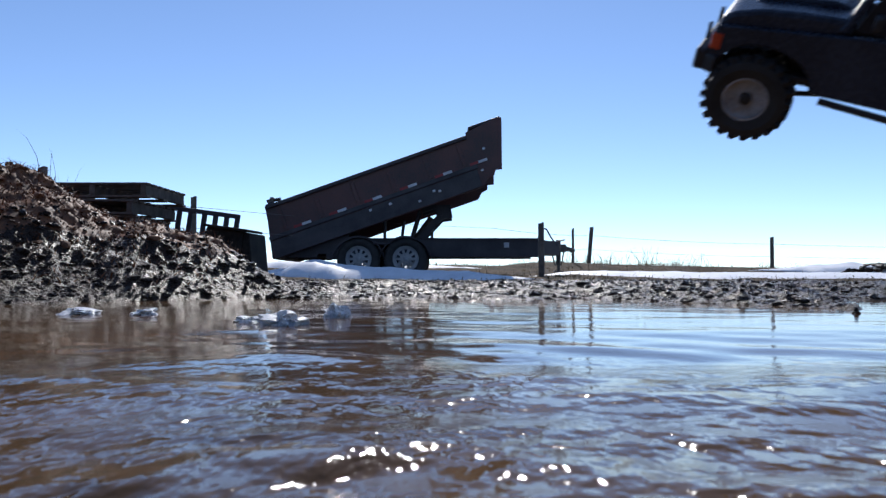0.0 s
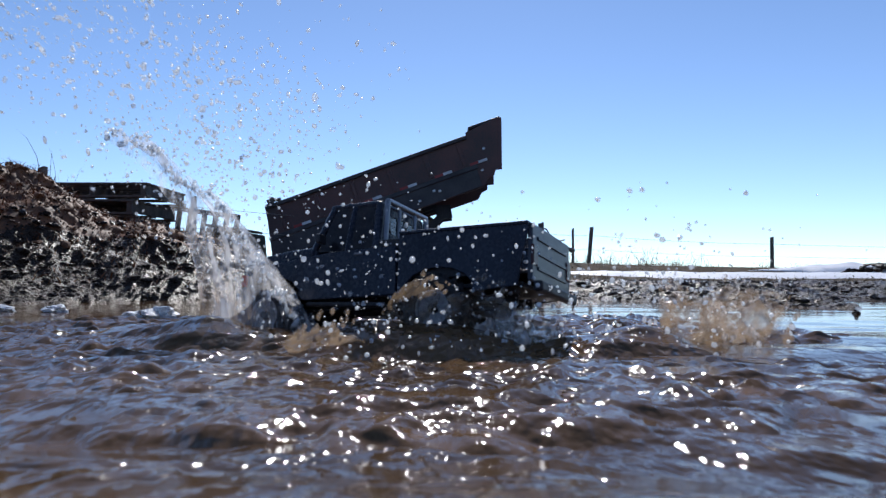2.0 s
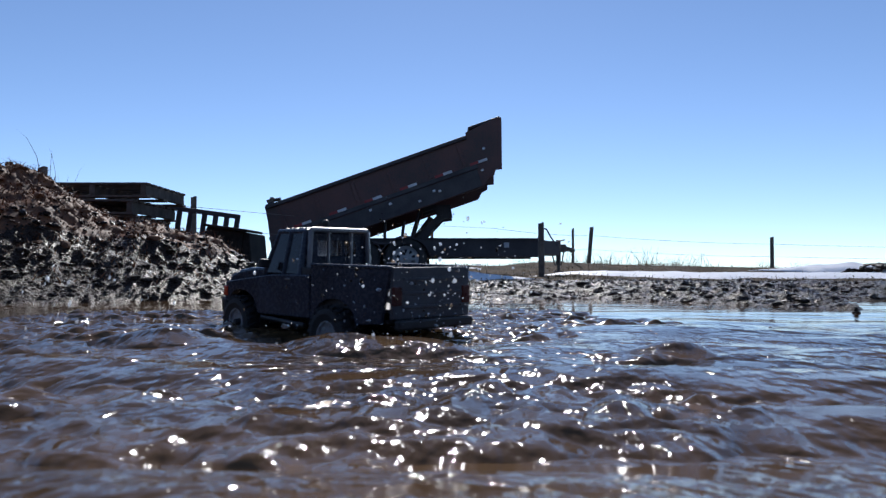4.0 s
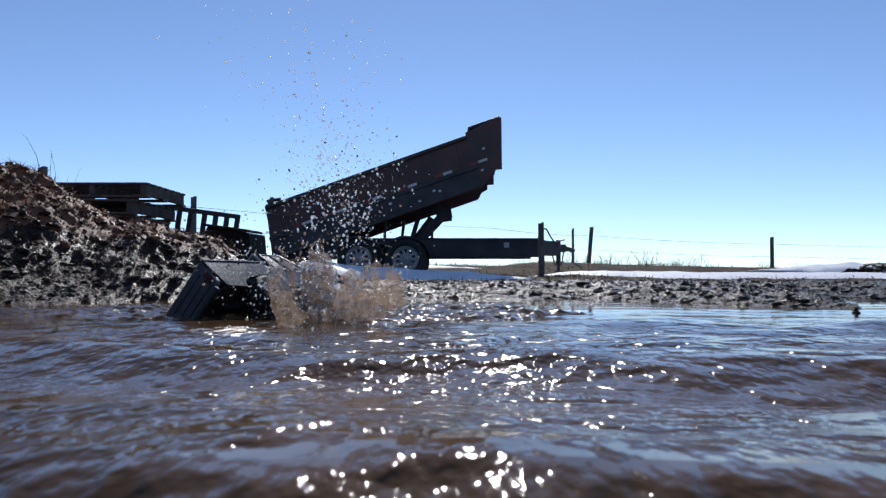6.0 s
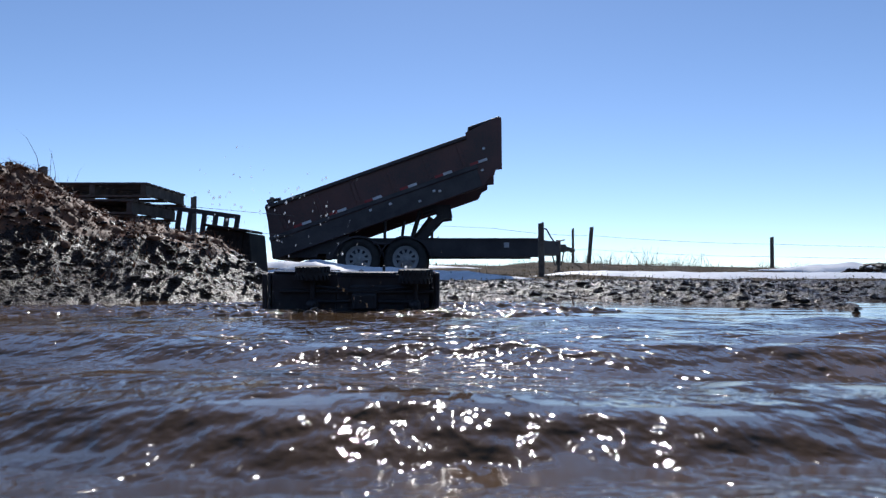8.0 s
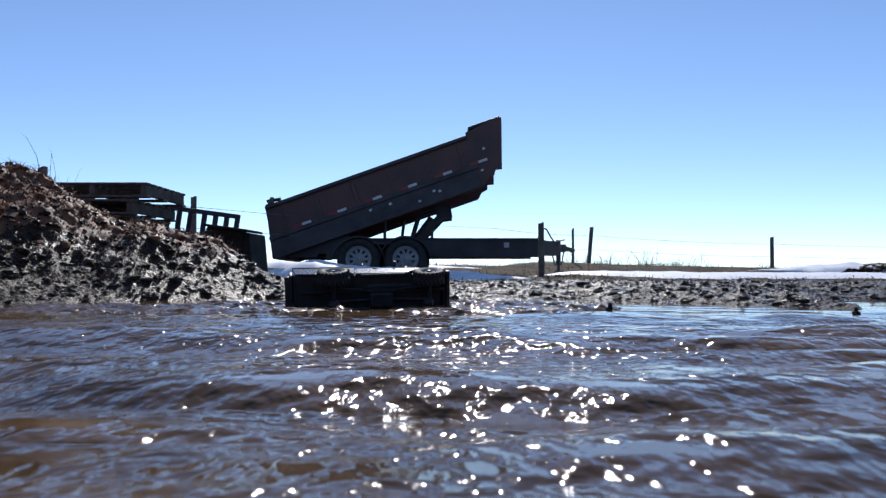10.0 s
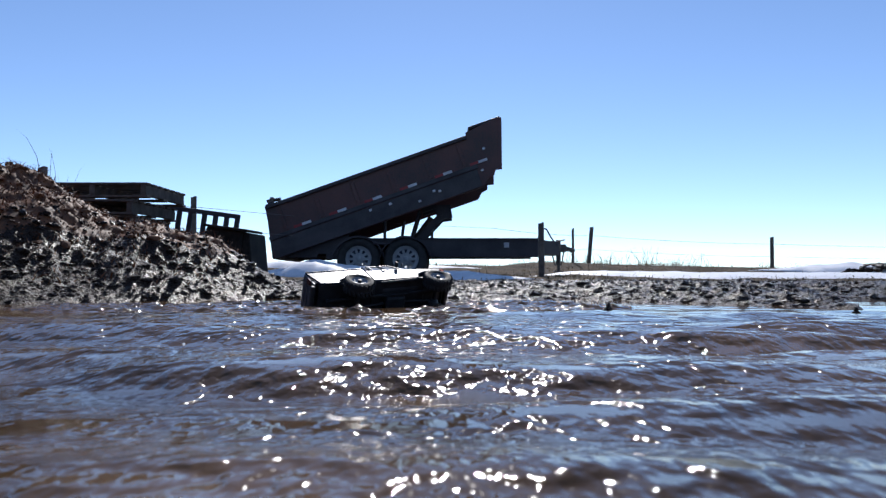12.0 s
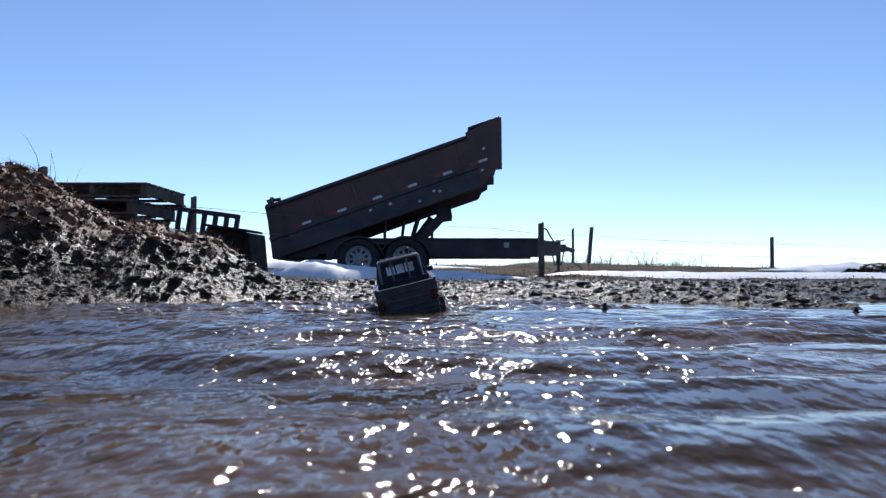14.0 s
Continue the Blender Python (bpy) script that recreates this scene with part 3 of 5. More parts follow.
# ---- pallets and steel grille ----
def pallet():
    p = empty("wooden_pallet", pose(0, 0, 0), "weathered grey wooden pallet in a leaning stack", "pallet", "stack of pallets")
    for i in range(7):
        y = -0.45 + 0.15 * i
        part("deck_board", box(bmesh.new(), (0, y, 0.125), (1.0, 0.095 + 0.012 * math.sin(3 * i), 0.02), Matrix.Rotation(0.012 * math.sin(5 * i), 4, "Z"), bevel=0.003), PALLET_WOOD, p)
    for x in (-0.46, 0, 0.46):
        part("stringer", box(bmesh.new(), (x, 0, 0.068), (0.05, 0.98, 0.093), bevel=0.004), PALLET_WOOD, p)
    for y in (-0.45, -0.05, 0.45):
        part("bottom_board", box(bmesh.new(), (0, y, 0.01), (1.0, 0.1, 0.02), bevel=0.003), PALLET_WOOD, p)
    return p


first = pallet()
STACK = [(-3.34, 7.1, 0.27, 2, 0), (-3.31, 7.12, 0.415, -3, 0), (-3.29, 7.1, 0.56, 3, 0), (-3.26, 7.1, 0.705, -2, 1), (-3.16, 7.1, 0.853, 0, 0)]
for k, (x, y, z, rz, ry) in enumerate(STACK):
    m = pose(x, y, z, 0.5, ry, rz)
    if k == 0:
        first.matrix_basis = m
    else:
        copy_thing(first, m)


def steel_grille():
    g = empty("fork_backrest", pose(-2.645, 8.0, 0.57, 0, 7.5, 3), "black steel pallet-fork backrest with upright bars", "attachment")
    part("top_bar", box(bmesh.new(), (0, 0, 0.275), (0.80, 0.05, 0.05), bevel=0.008), BLACK_PAINT, g)
    part("lower_bar", box(bmesh.new(), (0, 0, -0.02), (0.80, 0.05, 0.06), bevel=0.008), BLACK_PAINT, g)
    for i, x in enumerate((-0.375, -0.25, -0.13, 0.02, 0.14, 0.26, 0.375)):
        part("upright", box(bmesh.new(), (x, 0, 0.02), (0.05, 0.045, 0.54), bevel=0.006), BLACK_PAINT, g)
    return g


def steel_plate():
    b = empty("loader_bucket", pose(-1.72, 5.9, 0.235, 0, 5, -6), "dark scratched steel loader bucket lying in mud", "bucket")
    shell = bmesh.new()
    prism(shell, [(-0.20, -0.10), (0.23, -0.12), (0.16, 0.26), (-0.19, 0.29), (-0.21, 0.24)], -0.03, 0.35, 0.01)
    part("shell", shell, OLD_STEEL, b)
    part("lip", box(bmesh.new(), (-0.02, 0.1, 0.285), (0.36, 0.36, 0.02), Matrix.Rotation(radians(3), 4, "Y"), bevel=0.004), OLD_STEEL, b, "worn bare steel lip")
    for x in (-0.1, 0.1):
        part("rib", box(bmesh.new(), (x, -0.045, 0.08), (0.03, 0.03, 0.34), bevel=0.006), OLD_STEEL, b)
    return b


steel_grille()
steel_plate()


# ---- model truck ----
WB, TYRE = 0.36, 0.06


LUG = []


def toy_wheel(parent, x, y):
    tyre = bmesh.new()
    lathe(tyre, [(0.031, -0.022), (0.044, -0.026), (0.053, -0.024), (0.056, -0.014), (0.056, 0.014), (0.053, 0.024), (0.044, 0.026), (0.031, 0.022)], 40)
    w = part("wheel", tyre, RUBBER, parent, "knobbly black tyre")
    w.location = (x, y, TYRE)
    if not LUG:
        LUG.append(bpy.data.meshes.new("tread_block"))
        lug = box(bmesh.new(), (0, 0, 0), (0.009, 0.019, 0.0085), bevel=0.0012)
        lug.to_mesh(LUG[0])
        lug.free()
        LUG[0].materials.append(RUBBER)
    for i in range(22):
        for side in (-1, 1):
            a = 2 * math.pi * i / 22 + (0.14 if side > 0 else 0)
            block = new("tread_block", LUG[0])
            block.parent = w
            block.matrix_basis = Matrix.Translation((0.0565 * math.cos(a), side * 0.014, 0.0565 * math.sin(a))) @ Matrix.Rotation(-a, 4, "Y") @ Matrix.Rotation(0.4 * side, 4, "X")
    s = 1 if y > 0 else -1
    rim = bmesh.new()
    lathe(rim, [(0.032, -0.022), (0.0325, 0.022), (0.028, 0.022), (0.027, -0.018)], 32)
    lathe(rim, [(0.007, s * 0.008), (0.029, s * 0.012), (0.029, s * 0.016), (0.007, s * 0.013)], 32)
    for i in range(6):
        a = 2 * math.pi * i / 6
        rod(rim, (0.02 * math.cos(a), s * 0.012, 0.02 * math.sin(a)), (0.02 * math.cos(a), s * 0.018, 0.02 * math.sin(a)), 0.0025, sides=6)
    part("rim", rim, TOY_RIM, w, "muddy pale grey beadlock rim")
    hub = bmesh.new()
    lathe(hub, [(0.0005, s * 0.010), (0.0085, s * 0.010), (0.007, s * 0.024), (0.0005, s * 0.025)], 16)
    part("hub", hub, TOY_BLACK, w)
    return w


def toy_truck():
    t = empty("model_pickup_truck", pose(0, 0, 0), "dark blue radio-controlled model pickup truck with knobbly tyres", "model truck")
    x_rear = -0.343
    # lower body sides with wheel arches, drawn out across the width
    def flank(y0, y1, z_top):
        pr = [(0.262, 0.085), (0.268, 0.12), (0.262, 0.150)]
        pr += [(0.05, 0.172), (-0.055, z_top)] if z_top < 0.18 else [(0.05, 0.175), (-0.05, 0.178)]
        pr += [(-0.095, 0.175), (-0.098, 0.088), (0.095, 0.085)]
        for i in range(9):
            a = math.pi * (1 - i / 8)
            pr.append((0.178 + 0.072 * math.cos(a), 0.088 + 0.046 * math.sin(a)))
        return prism(bmesh.new(), pr, y0, y1, 0.0025)
    for y0, y1 in ((0.085, 0.103), (-0.103, -0.085)):
        part("fender_panel", flank(y0, y1, 0.175), TOY_PAINT, t)
    hood = bmesh.new()
    prism(hood, [(0.266, 0.142), (0.262, 0.158), (0.245, 0.168), (0.20, 0.178), (0.15, 0.184), (0.08, 0.188), (0.08, 0.166), (0.255, 0.130)], -0.094, 0.094, 0.007)
    prism(hood, [(0.22, 0.172), (0.20, 0.186), (0.11, 0.195), (0.09, 0.190), (0.09, 0.178)], -0.042, 0.042, 0.004)
    part("hood", hood, TOY_PAINT, t)
    grille = bmesh.new()
    box(grille, (0.262, 0, 0.122), (0.012, 0.176, 0.05), bevel=0.003)
    for i in range(4):
        box(grille, (0.269, 0, 0.106 + 0.010 * i), (0.005, 0.10, 0.004), bevel=0.001)
    part("grille", grille, TOY_BLACK, t)
    for s in (-1, 1):
        part("headlight", box(bmesh.new(), (0.268, s * 0.068, 0.126), (0.008, 0.032, 0.024), bevel=0.002), LAMP_CLEAR, t, "clear rectangular headlight")
        part("turn_signal", box(bmesh.new(), (0.258, s * 0.1015, 0.128), (0.020, 0.008, 0.022), bevel=0.002), LAMP_ORANGE, t, "orange corner lamp")
        part("mirror", box(bmesh.new(), (0.058, s * 0.114, 0.196), (0.010, 0.022, 0.018), bevel=0.003), TOY_BLACK, t)
        part("side_step", rod(bmesh.new(), (0.09, s * 0.098, 0.078), (-0.075, s * 0.098, 0.072), 0.005), TOY_BLACK, t)
        part("door_handle", box(bmesh.new(), (-0.02, s * 0.1045, 0.165), (0.018, 0.005, 0.004), bevel=0.001), SILVER_TRIM, t)
    bumper = bmesh.new()
    box(bumper, (0.279, 0, 0.098), (0.022, 0.205, 0.030), bevel=0.005)
    for s in (-1, 1):
        box(bumper, (0.262, s * 0.098, 0.096), (0.034, 0.014, 0.026), Matrix.Rotation(-0.4 * s, 4, "Z"), bevel=0.004)
    rod(bumper, (0.285, -0.045, 0.11), (0.285, -0.045, 0.135), 0.004)
    rod(bumper, (0.285, 0.045, 0.11), (0.285, 0.045, 0.135), 0.004)
    part("front_bumper", bumper, TOY_BLACK, t)
    # cab: pillars, roof with ribs, glass
    cab = bmesh.new()
    for s in (-1, 1):
        rod(cab, (0.092, s * 0.092, 0.172), (0.058, s * 0.074, 0.262), 0.006, sides=8)
        rod(cab, (0.012, s * 0.094, 0.172), (0.010, s * 0.076, 0.262), 0.0055, sides=8)
        rod(cab, (-0.048, s * 0.093, 0.172), (-0.042, s * 0.075, 0.262), 0.0075, sides=8)
        box(cab, (-0.018, s * 0.086, 0.176), (0.075, 0.014, 0.010), bevel=0.002)
    box(cab, (-0.046, 0, 0.181), (0.010, 0.18, 0.022), bevel=0.002)
    for y in (-0.017, 0.017):
        box(cab, (-0.045, y, 0.230), (0.006, 0.005, 0.034), bevel=0.001)
    box(cab, (-0.045, 0, 0.200), (0.007, 0.158, 0.026), bevel=0.001)
    box(cab, (-0.045, 0, 0.253), (0.007, 0.150, 0.014), bevel=0.001)
    for s in (-1, 1):
        box(cab, (-0.045, s * 0.063, 0.229), (0.007, 0.024, 0.036), bevel=0.001)
    part("cab_frame", cab, TOY_PAINT, t)
    part("bulkhead", box(bmesh.new(), (-0.076, 0, 0.14), (0.050, 0.188, 0.10), bevel=0.002), TOY_BLACK, t)
    roof = bmesh.new()
    box(roof, (0.009, 0, 0.264), (0.112, 0.158, 0.011), bevel=0.005)
    roof = part("roof", roof, TOY_PAINT, t, "dark ribbed roof")
    for i in range(5):
        part("roof_rib", box(bmesh.new(), (-0.03 + 0.019 * i, 0, 0.270), (0.008, 0.14, 0.005), bevel=0.0018), TOY_PAINT, roof)
    part("roof_beacon", lump(rod(bmesh.new(), (0.058, -0.045, 0.266), (0.058, -0.045, 0.280), 0.004), (0.058, -0.045, 0.287), 0.009, 1.0, 0.1), TOY_BLACK, t)
    glass = bmesh.new()
    m = Matrix.Rotation(radians(-20.5), 4, "Y")
    box(glass, (0.076, 0, 0.217), (0.0025, 0.158, 0.088), m)
    part("windscreen", glass, TOY_GLASS, t, "clear sloping windscreen")
    for y, w in ((-0.035, 0.031), (0, 0.029), (0.035, 0.031)):
        part("rear_window", box(bmesh.new(), (-0.0455, y, 0.230), (0.002, w, 0.033)), TOY_GLASS, t, "clear rear window pane")
    for s in (-1, 1):
        part("windscreen_trim", rod(bmesh.new(), (0.098, s * 0.088, 0.172), (0.064, s * 0.070, 0.260), 0.0022, sides=6), SILVER_TRIM, t)
    for s in (-1, 1):
        lean = Matrix.Rotation(radians(11.3 * s), 4, "X")
        pane = prism(bmesh.new(), [(0.078, -0.043), (0.016, -0.043), (0.015, 0.043), (0.050, 0.043)], -0.001, 0.001)
        bmesh.ops.transform(pane, matrix=Matrix.Translation((0, s * 0.0845, 0.218)) @ lean, verts=pane.verts[:])
        part("door_window", pane, TOY_TINT, t, "dark tinted door window")
        pane = prism(bmesh.new(), [(0.008, -0.043), (-0.042, -0.043), (-0.038, 0.043), (0.006, 0.043)], -0.001, 0.001)
        bmesh.ops.transform(pane, matrix=Matrix.Translation((0, s * 0.0845, 0.218)) @ lean, verts=pane.verts[:])
        part("side_window", pane, TOY_TINT, t, "dark tinted side window")
    rack = bmesh.new()
    pts = [(-0.058, -0.078, 0.19), (-0.058, -0.074, 0.268), (-0.058, 0.074, 0.268), (-0.058, 0.078, 0.19)]
    for p, q in zip(pts, pts[1:]):
        rod(rack, p, q, 0.0055, sides=10)
    for y in (-0.03, 0.03):
        rod(rack, (-0.058, y, 0.19), (-0.058, y, 0.268), 0.0035, sides=8)
    part("headache_rack", rack, SILVER_TRIM, t, "thin grey cab guard")
    seat = bmesh.new()
    box(seat, (-0.02, 0, 0.155), (0.05, 0.15, 0.03), bevel=0.008)
    box(seat, (-0.035, 0, 0.185), (0.016, 0.15, 0.05), bevel=0.006)
    box(seat, (0.07, 0, 0.165), (0.03, 0.16, 0.02), bevel=0.006)
    part("interior", seat, TOY_BLACK, t)
    # load bed
    for s in (-1, 1):
        pr = [(x_rear + 0.02, 0.094), (x_rear, 0.196), (-0.102, 0.194), (-0.102, 0.088), (-0.112, 0.088)]
        for i in range(9):
            a = math.pi * (i / 8)
            pr.append((-0.18 + 0.068 * math.cos(a), 0.088 + 0.044 * math.sin(a)))
        pr += [(-0.25, 0.088)]
        y0 = 0.097 if s > 0 else -0.104
        part("bed_side", prism(bmesh.new(), pr, y0, y0 + 0.007, 0.0015), TOY_PAINT, t)
        part("bed_rail", box(bmesh.new(), ((x_rear - 0.102) / 2, s * 0.0985, 0.1965), (0.240, 0.016, 0.006), bevel=0.002), TOY_PAINT, t)
        part("wheel_arch", box(bmesh.new(), (-0.18, s * 0.084, 0.128), (0.13, 0.022, 0.03), bevel=0.008), TOY_BLACK, t)
        part("tail_lamp", box(bmesh.new(), (x_rear - 0.004, s * 0.088, 0.145), (0.006, 0.022, 0.034), bevel=0.002), TAIL_RED, t, "dark red tail lamp")
    part("bed_floor", box(bmesh.new(), (-0.222, 0, 0.118), (0.240, 0.19, 0.006), bevel=0.001), TOY_BLACK, t)
    part("bed_front_wall", box(bmesh.new(), (-0.105, 0, 0.155), (0.007, 0.19, 0.078), bevel=0.001), TOY_PAINT, t)
    gate = bmesh.new()
    box(gate, (x_rear, 0, 0.150), (0.009, 0.196, 0.094), bevel=0.002)
    for z in (0.125, 0.150, 0.175):
        box(gate, (x_rear - 0.005, 0, z), (0.004, 0.15, 0.006), bevel=0.001)
    part("tailgate", gate, GREY_TAILGATE, t, "pale grey ribbed tailgate")
    rb = bmesh.new()
    box(rb, (x_rear - 0.012, 0, 0.094), (0.016, 0.19, 0.018), bevel=0.004)
    part("rear_bumper", rb, TOY_BLACK, t)
    # chassis
    for s in (-1, 1):
        part("chassis_rail", box(bmesh.new(), (-0.02, s * 0.035, 0.082), (0.56, 0.01, 0.018), bevel=0.002), TOY_BLACK, t)
        for x in (-WB / 2, WB / 2):
            k = 1 if x > 0 else -1
            part("trailing_link", rod(bmesh.new(), (x - k * 0.012, s * 0.055, 0.055), (x - k * 0.125, s * 0.04, 0.076), 0.004, sides=8), TOY_BLACK, t)
            sh = bmesh.new()
            rod(sh, (x, s * 0.06, 0.06), (x - k * 0.02, s * 0.05, 0.125), 0.006, sides=10)
            for i in range(7):
                c = Vector((x, s * 0.06, 0.066)).lerp(Vector((x - k * 0.02, s * 0.05, 0.12)), i / 6)
                rod(sh, c, c + Vector((-k * 0.001, 0, 0.003)), 0.011, sides=10)
            part("shock_absorber", sh, STEEL, t)
    for x in (-WB / 2, WB / 2):
        ax = bmesh.new()
        rod(ax, (x, -0.095, 0.06), (x, 0.095, 0.06), 0.009)
        lump(ax, (x, 0.012, 0.06), 0.024, 0.9, 0.1)
        part("axle", ax, TOY_BLACK, t)
    part("undertray", box(bmesh.new(), (-0.045, 0, 0.098), (0.57, 0.188, 0.008), bevel=0.002), TOY_BLACK, t, "black closed plastic undertray")
    gear = bmesh.new()
    box(gear, (0.0, 0, 0.088), (0.09, 0.06, 0.05), bevel=0.008)
    box(gear, (0.04, 0, 0.115), (0.22, 0.12, 0.05), bevel=0.01)
    rod(gear, (-0.04, 0, 0.085), (-WB / 2, 0, 0.064), 0.005, sides=8)
    rod(gear, (0.04, 0, 0.085), (WB / 2, 0, 0.064), 0.005, sides=8)
    part("gearbox", gear, TOY_BLACK, t)
    # the nose is short: draw in all that lies ahead of the front axle
    for ob in t.children:
        for v in ob.data.vertices:
            if v.co.x > 0.19:
                v.co.x = 0.19 + (v.co.x - 0.19) * 0.74
    wheels = [toy_wheel(t, x, s * y) for x, y in ((WB / 2, 0.090), (-WB / 2, 0.099)) for s in (1, -1)]
    return t, wheels


truck, truck_wheels = toy_truck()


# ---- mud clods, straw, weeds, ice ----
rng = random.Random(11)


def at_ground(x, y):
    return float(ground_height(np.array(x), np.array(y)))


def lump_heap(name, spots, mat, label, category):
    """Many lumps joined into one crumbly layer; spots: (x, y, z, radius)."""
    unit = bmesh.new()
    bmesh.ops.create_icosphere(unit, subdivisions=2, radius=1.0)
    v0 = np.array([v.co[:] for v in unit.verts])
    f0 = np.array([[v.index for v in f.verts] for f in unit.faces])
    unit.free()
    r = np.random.RandomState(5)
    V, F = [], []
    for k, (x, y, z, s) in enumerate(spots):
        k3 = 1 + 0.22 * np.sin(v0 @ r.normal(0, 2.2, (3, 1)) + r.uniform(0, 6)) + 0.16 * np.sin(v0 @ r.normal(0, 4.5, (3, 1)) + r.uniform(0, 6)) + r.uniform(-0.16, 0.16, (len(v0), 1))
        q = v0 * k3 * (s * r.uniform(0.7, 1.5, 3) * np.array([1.1, 1.1, 0.7]))
        a = r.uniform(0, 6.28)
        q = q @ np.array([[math.cos(a), math.sin(a), 0], [-math.sin(a), math.cos(a), 0], [0, 0, 1]])
        V.append(q + (x, y, z))
        F.append(f0 + k * len(v0))
    me = bpy.data.meshes.new(name)
    me.from_pydata(np.concatenate(V).tolist(), [], np.concatenate(F).tolist())
    me.materials.append(mat)
    return tagged(new(name, me), label, category, kind="stuff")


spots, strawy = [], []
r0 = np.random.RandomState(21)
SX, SY = r0.uniform(-3.6, 3.4, 44000), 2.3 + 6.0 * r0.random_sample(44000) ** 1.5
for x, y, z in zip(SX, SY, ground_height(SX, SY)):
    if z < -0.004 or (x > -0.7 and rng.random() < 0.35):
        continue
    s = 0.003 + 0.022 * rng.random() ** 7 + 0.0011 * (y - 2)
    (strawy if z > 0.3 and rng.random() < 1.6 * (z - 0.2) else spots).append((x, y, z - 0.25 * s, s))
for k in range(60):
    x, y = rng.gauss(8.6, 0.5), rng.gauss(14.2, 0.25)
    spots.append((x, y, at_ground(x, y) + 0.10 + 0.06 * rng.random() - 0.12 * abs(x - 8.6), 0.03 + 0.05 * rng.random()))
lump_heap("mud_clods", spots, CLOD, "loose dark wet clods of mud along the shore", "mud")
lump_heap("straw_clods", strawy, STRAW_MUD, "brown clumps of rotting straw on the muck heap", "muck")


def blades(name, roots, mat, label, category, bend=0.4):
    """Thin bent blades; roots: (x, y, z, height, width)."""
    V, F = [], []
    for x, y, z, h, w in roots:
        a, lean = rng.uniform(0, 6.28), rng.gauss(0, bend) * h
        dx, dy, lx = math.cos(a) * w, math.sin(a) * w, rng.gauss(0, bend) * h
        b = len(V)
        for t in (0.0, 0.4, 0.75):
            k = 1 - 0.6 * t
            V += [(x - dx * k + lean * t * t, y - dy * k + lx * t * t, z + h * t), (x + dx * k + lean * t * t, y + dy * k + lx * t * t, z + h * t)]
        V.append((x + lean, y + lx, z + h * (1 - 0.25 * abs(lean) / h)))
        F += [(b, b + 1, b + 3, b + 2), (b + 2, b + 3, b + 5, b + 4), (b + 4, b + 5, b + 6)]
    me = bpy.data.meshes.new(name)
    me.from_pydata(V, [], F)
    me.materials.append(mat)
    return tagged(new(name, me), label, category, kind="stuff")


roots = []
GXS, GYS = r0.uniform(-9, 14, 5000), 14.8 + 7 * r0.random_sample(5000) ** 1.5
for x, y, z in zip(GXS, GYS, ground_height(GXS, GYS)):
    roots.append((x, y, z - 0.02, 0.02 + 0.06 * rng.random() ** 2, 0.005 + 0.005 * rng.random()))
LX, LY = r0.uniform(-4, 11, 7000), r0.uniform(8.4, 15, 7000)
for x, y, z in zip(LX, LY, ground_height(LX, LY)):
    roots.append((x, y, z - 0.01, 0.015 + 0.05 * rng.random(), 0.004 + 0.006 * rng.random()))
for k in range(60):
    cx = rng.uniform(-8, 13) if k > 24 else rng.uniform(2.8, 6.2)
    cy = rng.uniform(15.0, 19.0)
    cz, tall = at_ground(cx, cy), rng.uniform(0.10, 0.26) * (1.6 if k < 24 else 1.0)
    for i in range(rng.randint(8, 26)):
        roots.append((cx + rng.gauss(0, 0.14), cy + rng.gauss(0, 0.14), cz - 0.03, tall * rng.uniform(0.3, 1.3), 0.0025 + 0.003 * rng.random()))
blades("dry_grass", roots, STRAW, "dry pale dead grass along the wire fence", "grass", bend=0.7)
roots = []
SX, SY = r0.uniform(-3.4, -1.3, 9000), r0.uniform(3.0, 5.4, 9000)
for x, y, z in zip(SX, SY, ground_height(SX, SY)):
    if z > 0.08 and rng.random() < 0.3 + (z - 0.15) * 1.5:
        roots.append((x, y, z - 0.008, rng.uniform(0.015, 0.06), rng.uniform(0.0015, 0.005)))
blades("muck_straw", roots, STRAW_MUD, "loose brown straw sticking out of the muck heap", "straw", bend=1.0)
roots = [(-2.66 + 0.035 * k, 4.85 + 0.05 * (k % 3), at_ground(-2.66 + 0.035 * k, 4.85) - 0.02, h, 0.0022) for k, h in enumerate((0.34, 0.22, 0.12, 0.30, 0.16, 0.10, 0.26))]
blades("weed_stalks", roots, STRAW, "thin dead weed stalks on top of the heap", "weeds", bend=0.22)

# a bent pale stalk on the near flank of the heap
stalk = bpy.data.curves.new("stalk", "CURVE")
stalk.dimensions, stalk.bevel_depth, stalk.resolution_u = "3D", 0.006, 6
sp = stalk.splines.new("BEZIER")
pts = [(-2.35, 3.55), (-2.18, 3.50), (-2.06, 3.45), (-2.02, 3.40)]
sp.bezier_points.add(3)
for b, (x, y) in zip(sp.bezier_points, pts):
    b.co = (x, y, at_ground(x, y) + 0.03)
    b.handle_left_type = b.handle_right_type = "AUTO"
stalk.materials.append(STRAW)
tagged(new("bent_stalk", stalk), "bent pale dead stalk lying on the heap", "stalk")


def ice_chunk(x, y, r, seed, flat=0.55):
    bm = bmesh.new()
    lump(bm, (0, 0, 0), r, flat, 0.9, seed, 3)
    for k in range(3):
        a = 2.1 * k + seed
        lump(bm, (0.7 * r * math.cos(a), 0.5 * r * math.sin(a), -0.1 * r), 0.55 * r, flat, 0.6, seed + k, 2)
    ob = part("ice_chunk", bm, ICE)
    ob.location = (x, y, 0.1 * r)
    return tagged(ob, "clear melting chunk of ice floating in the puddle", "ice", "floating ice chunks")


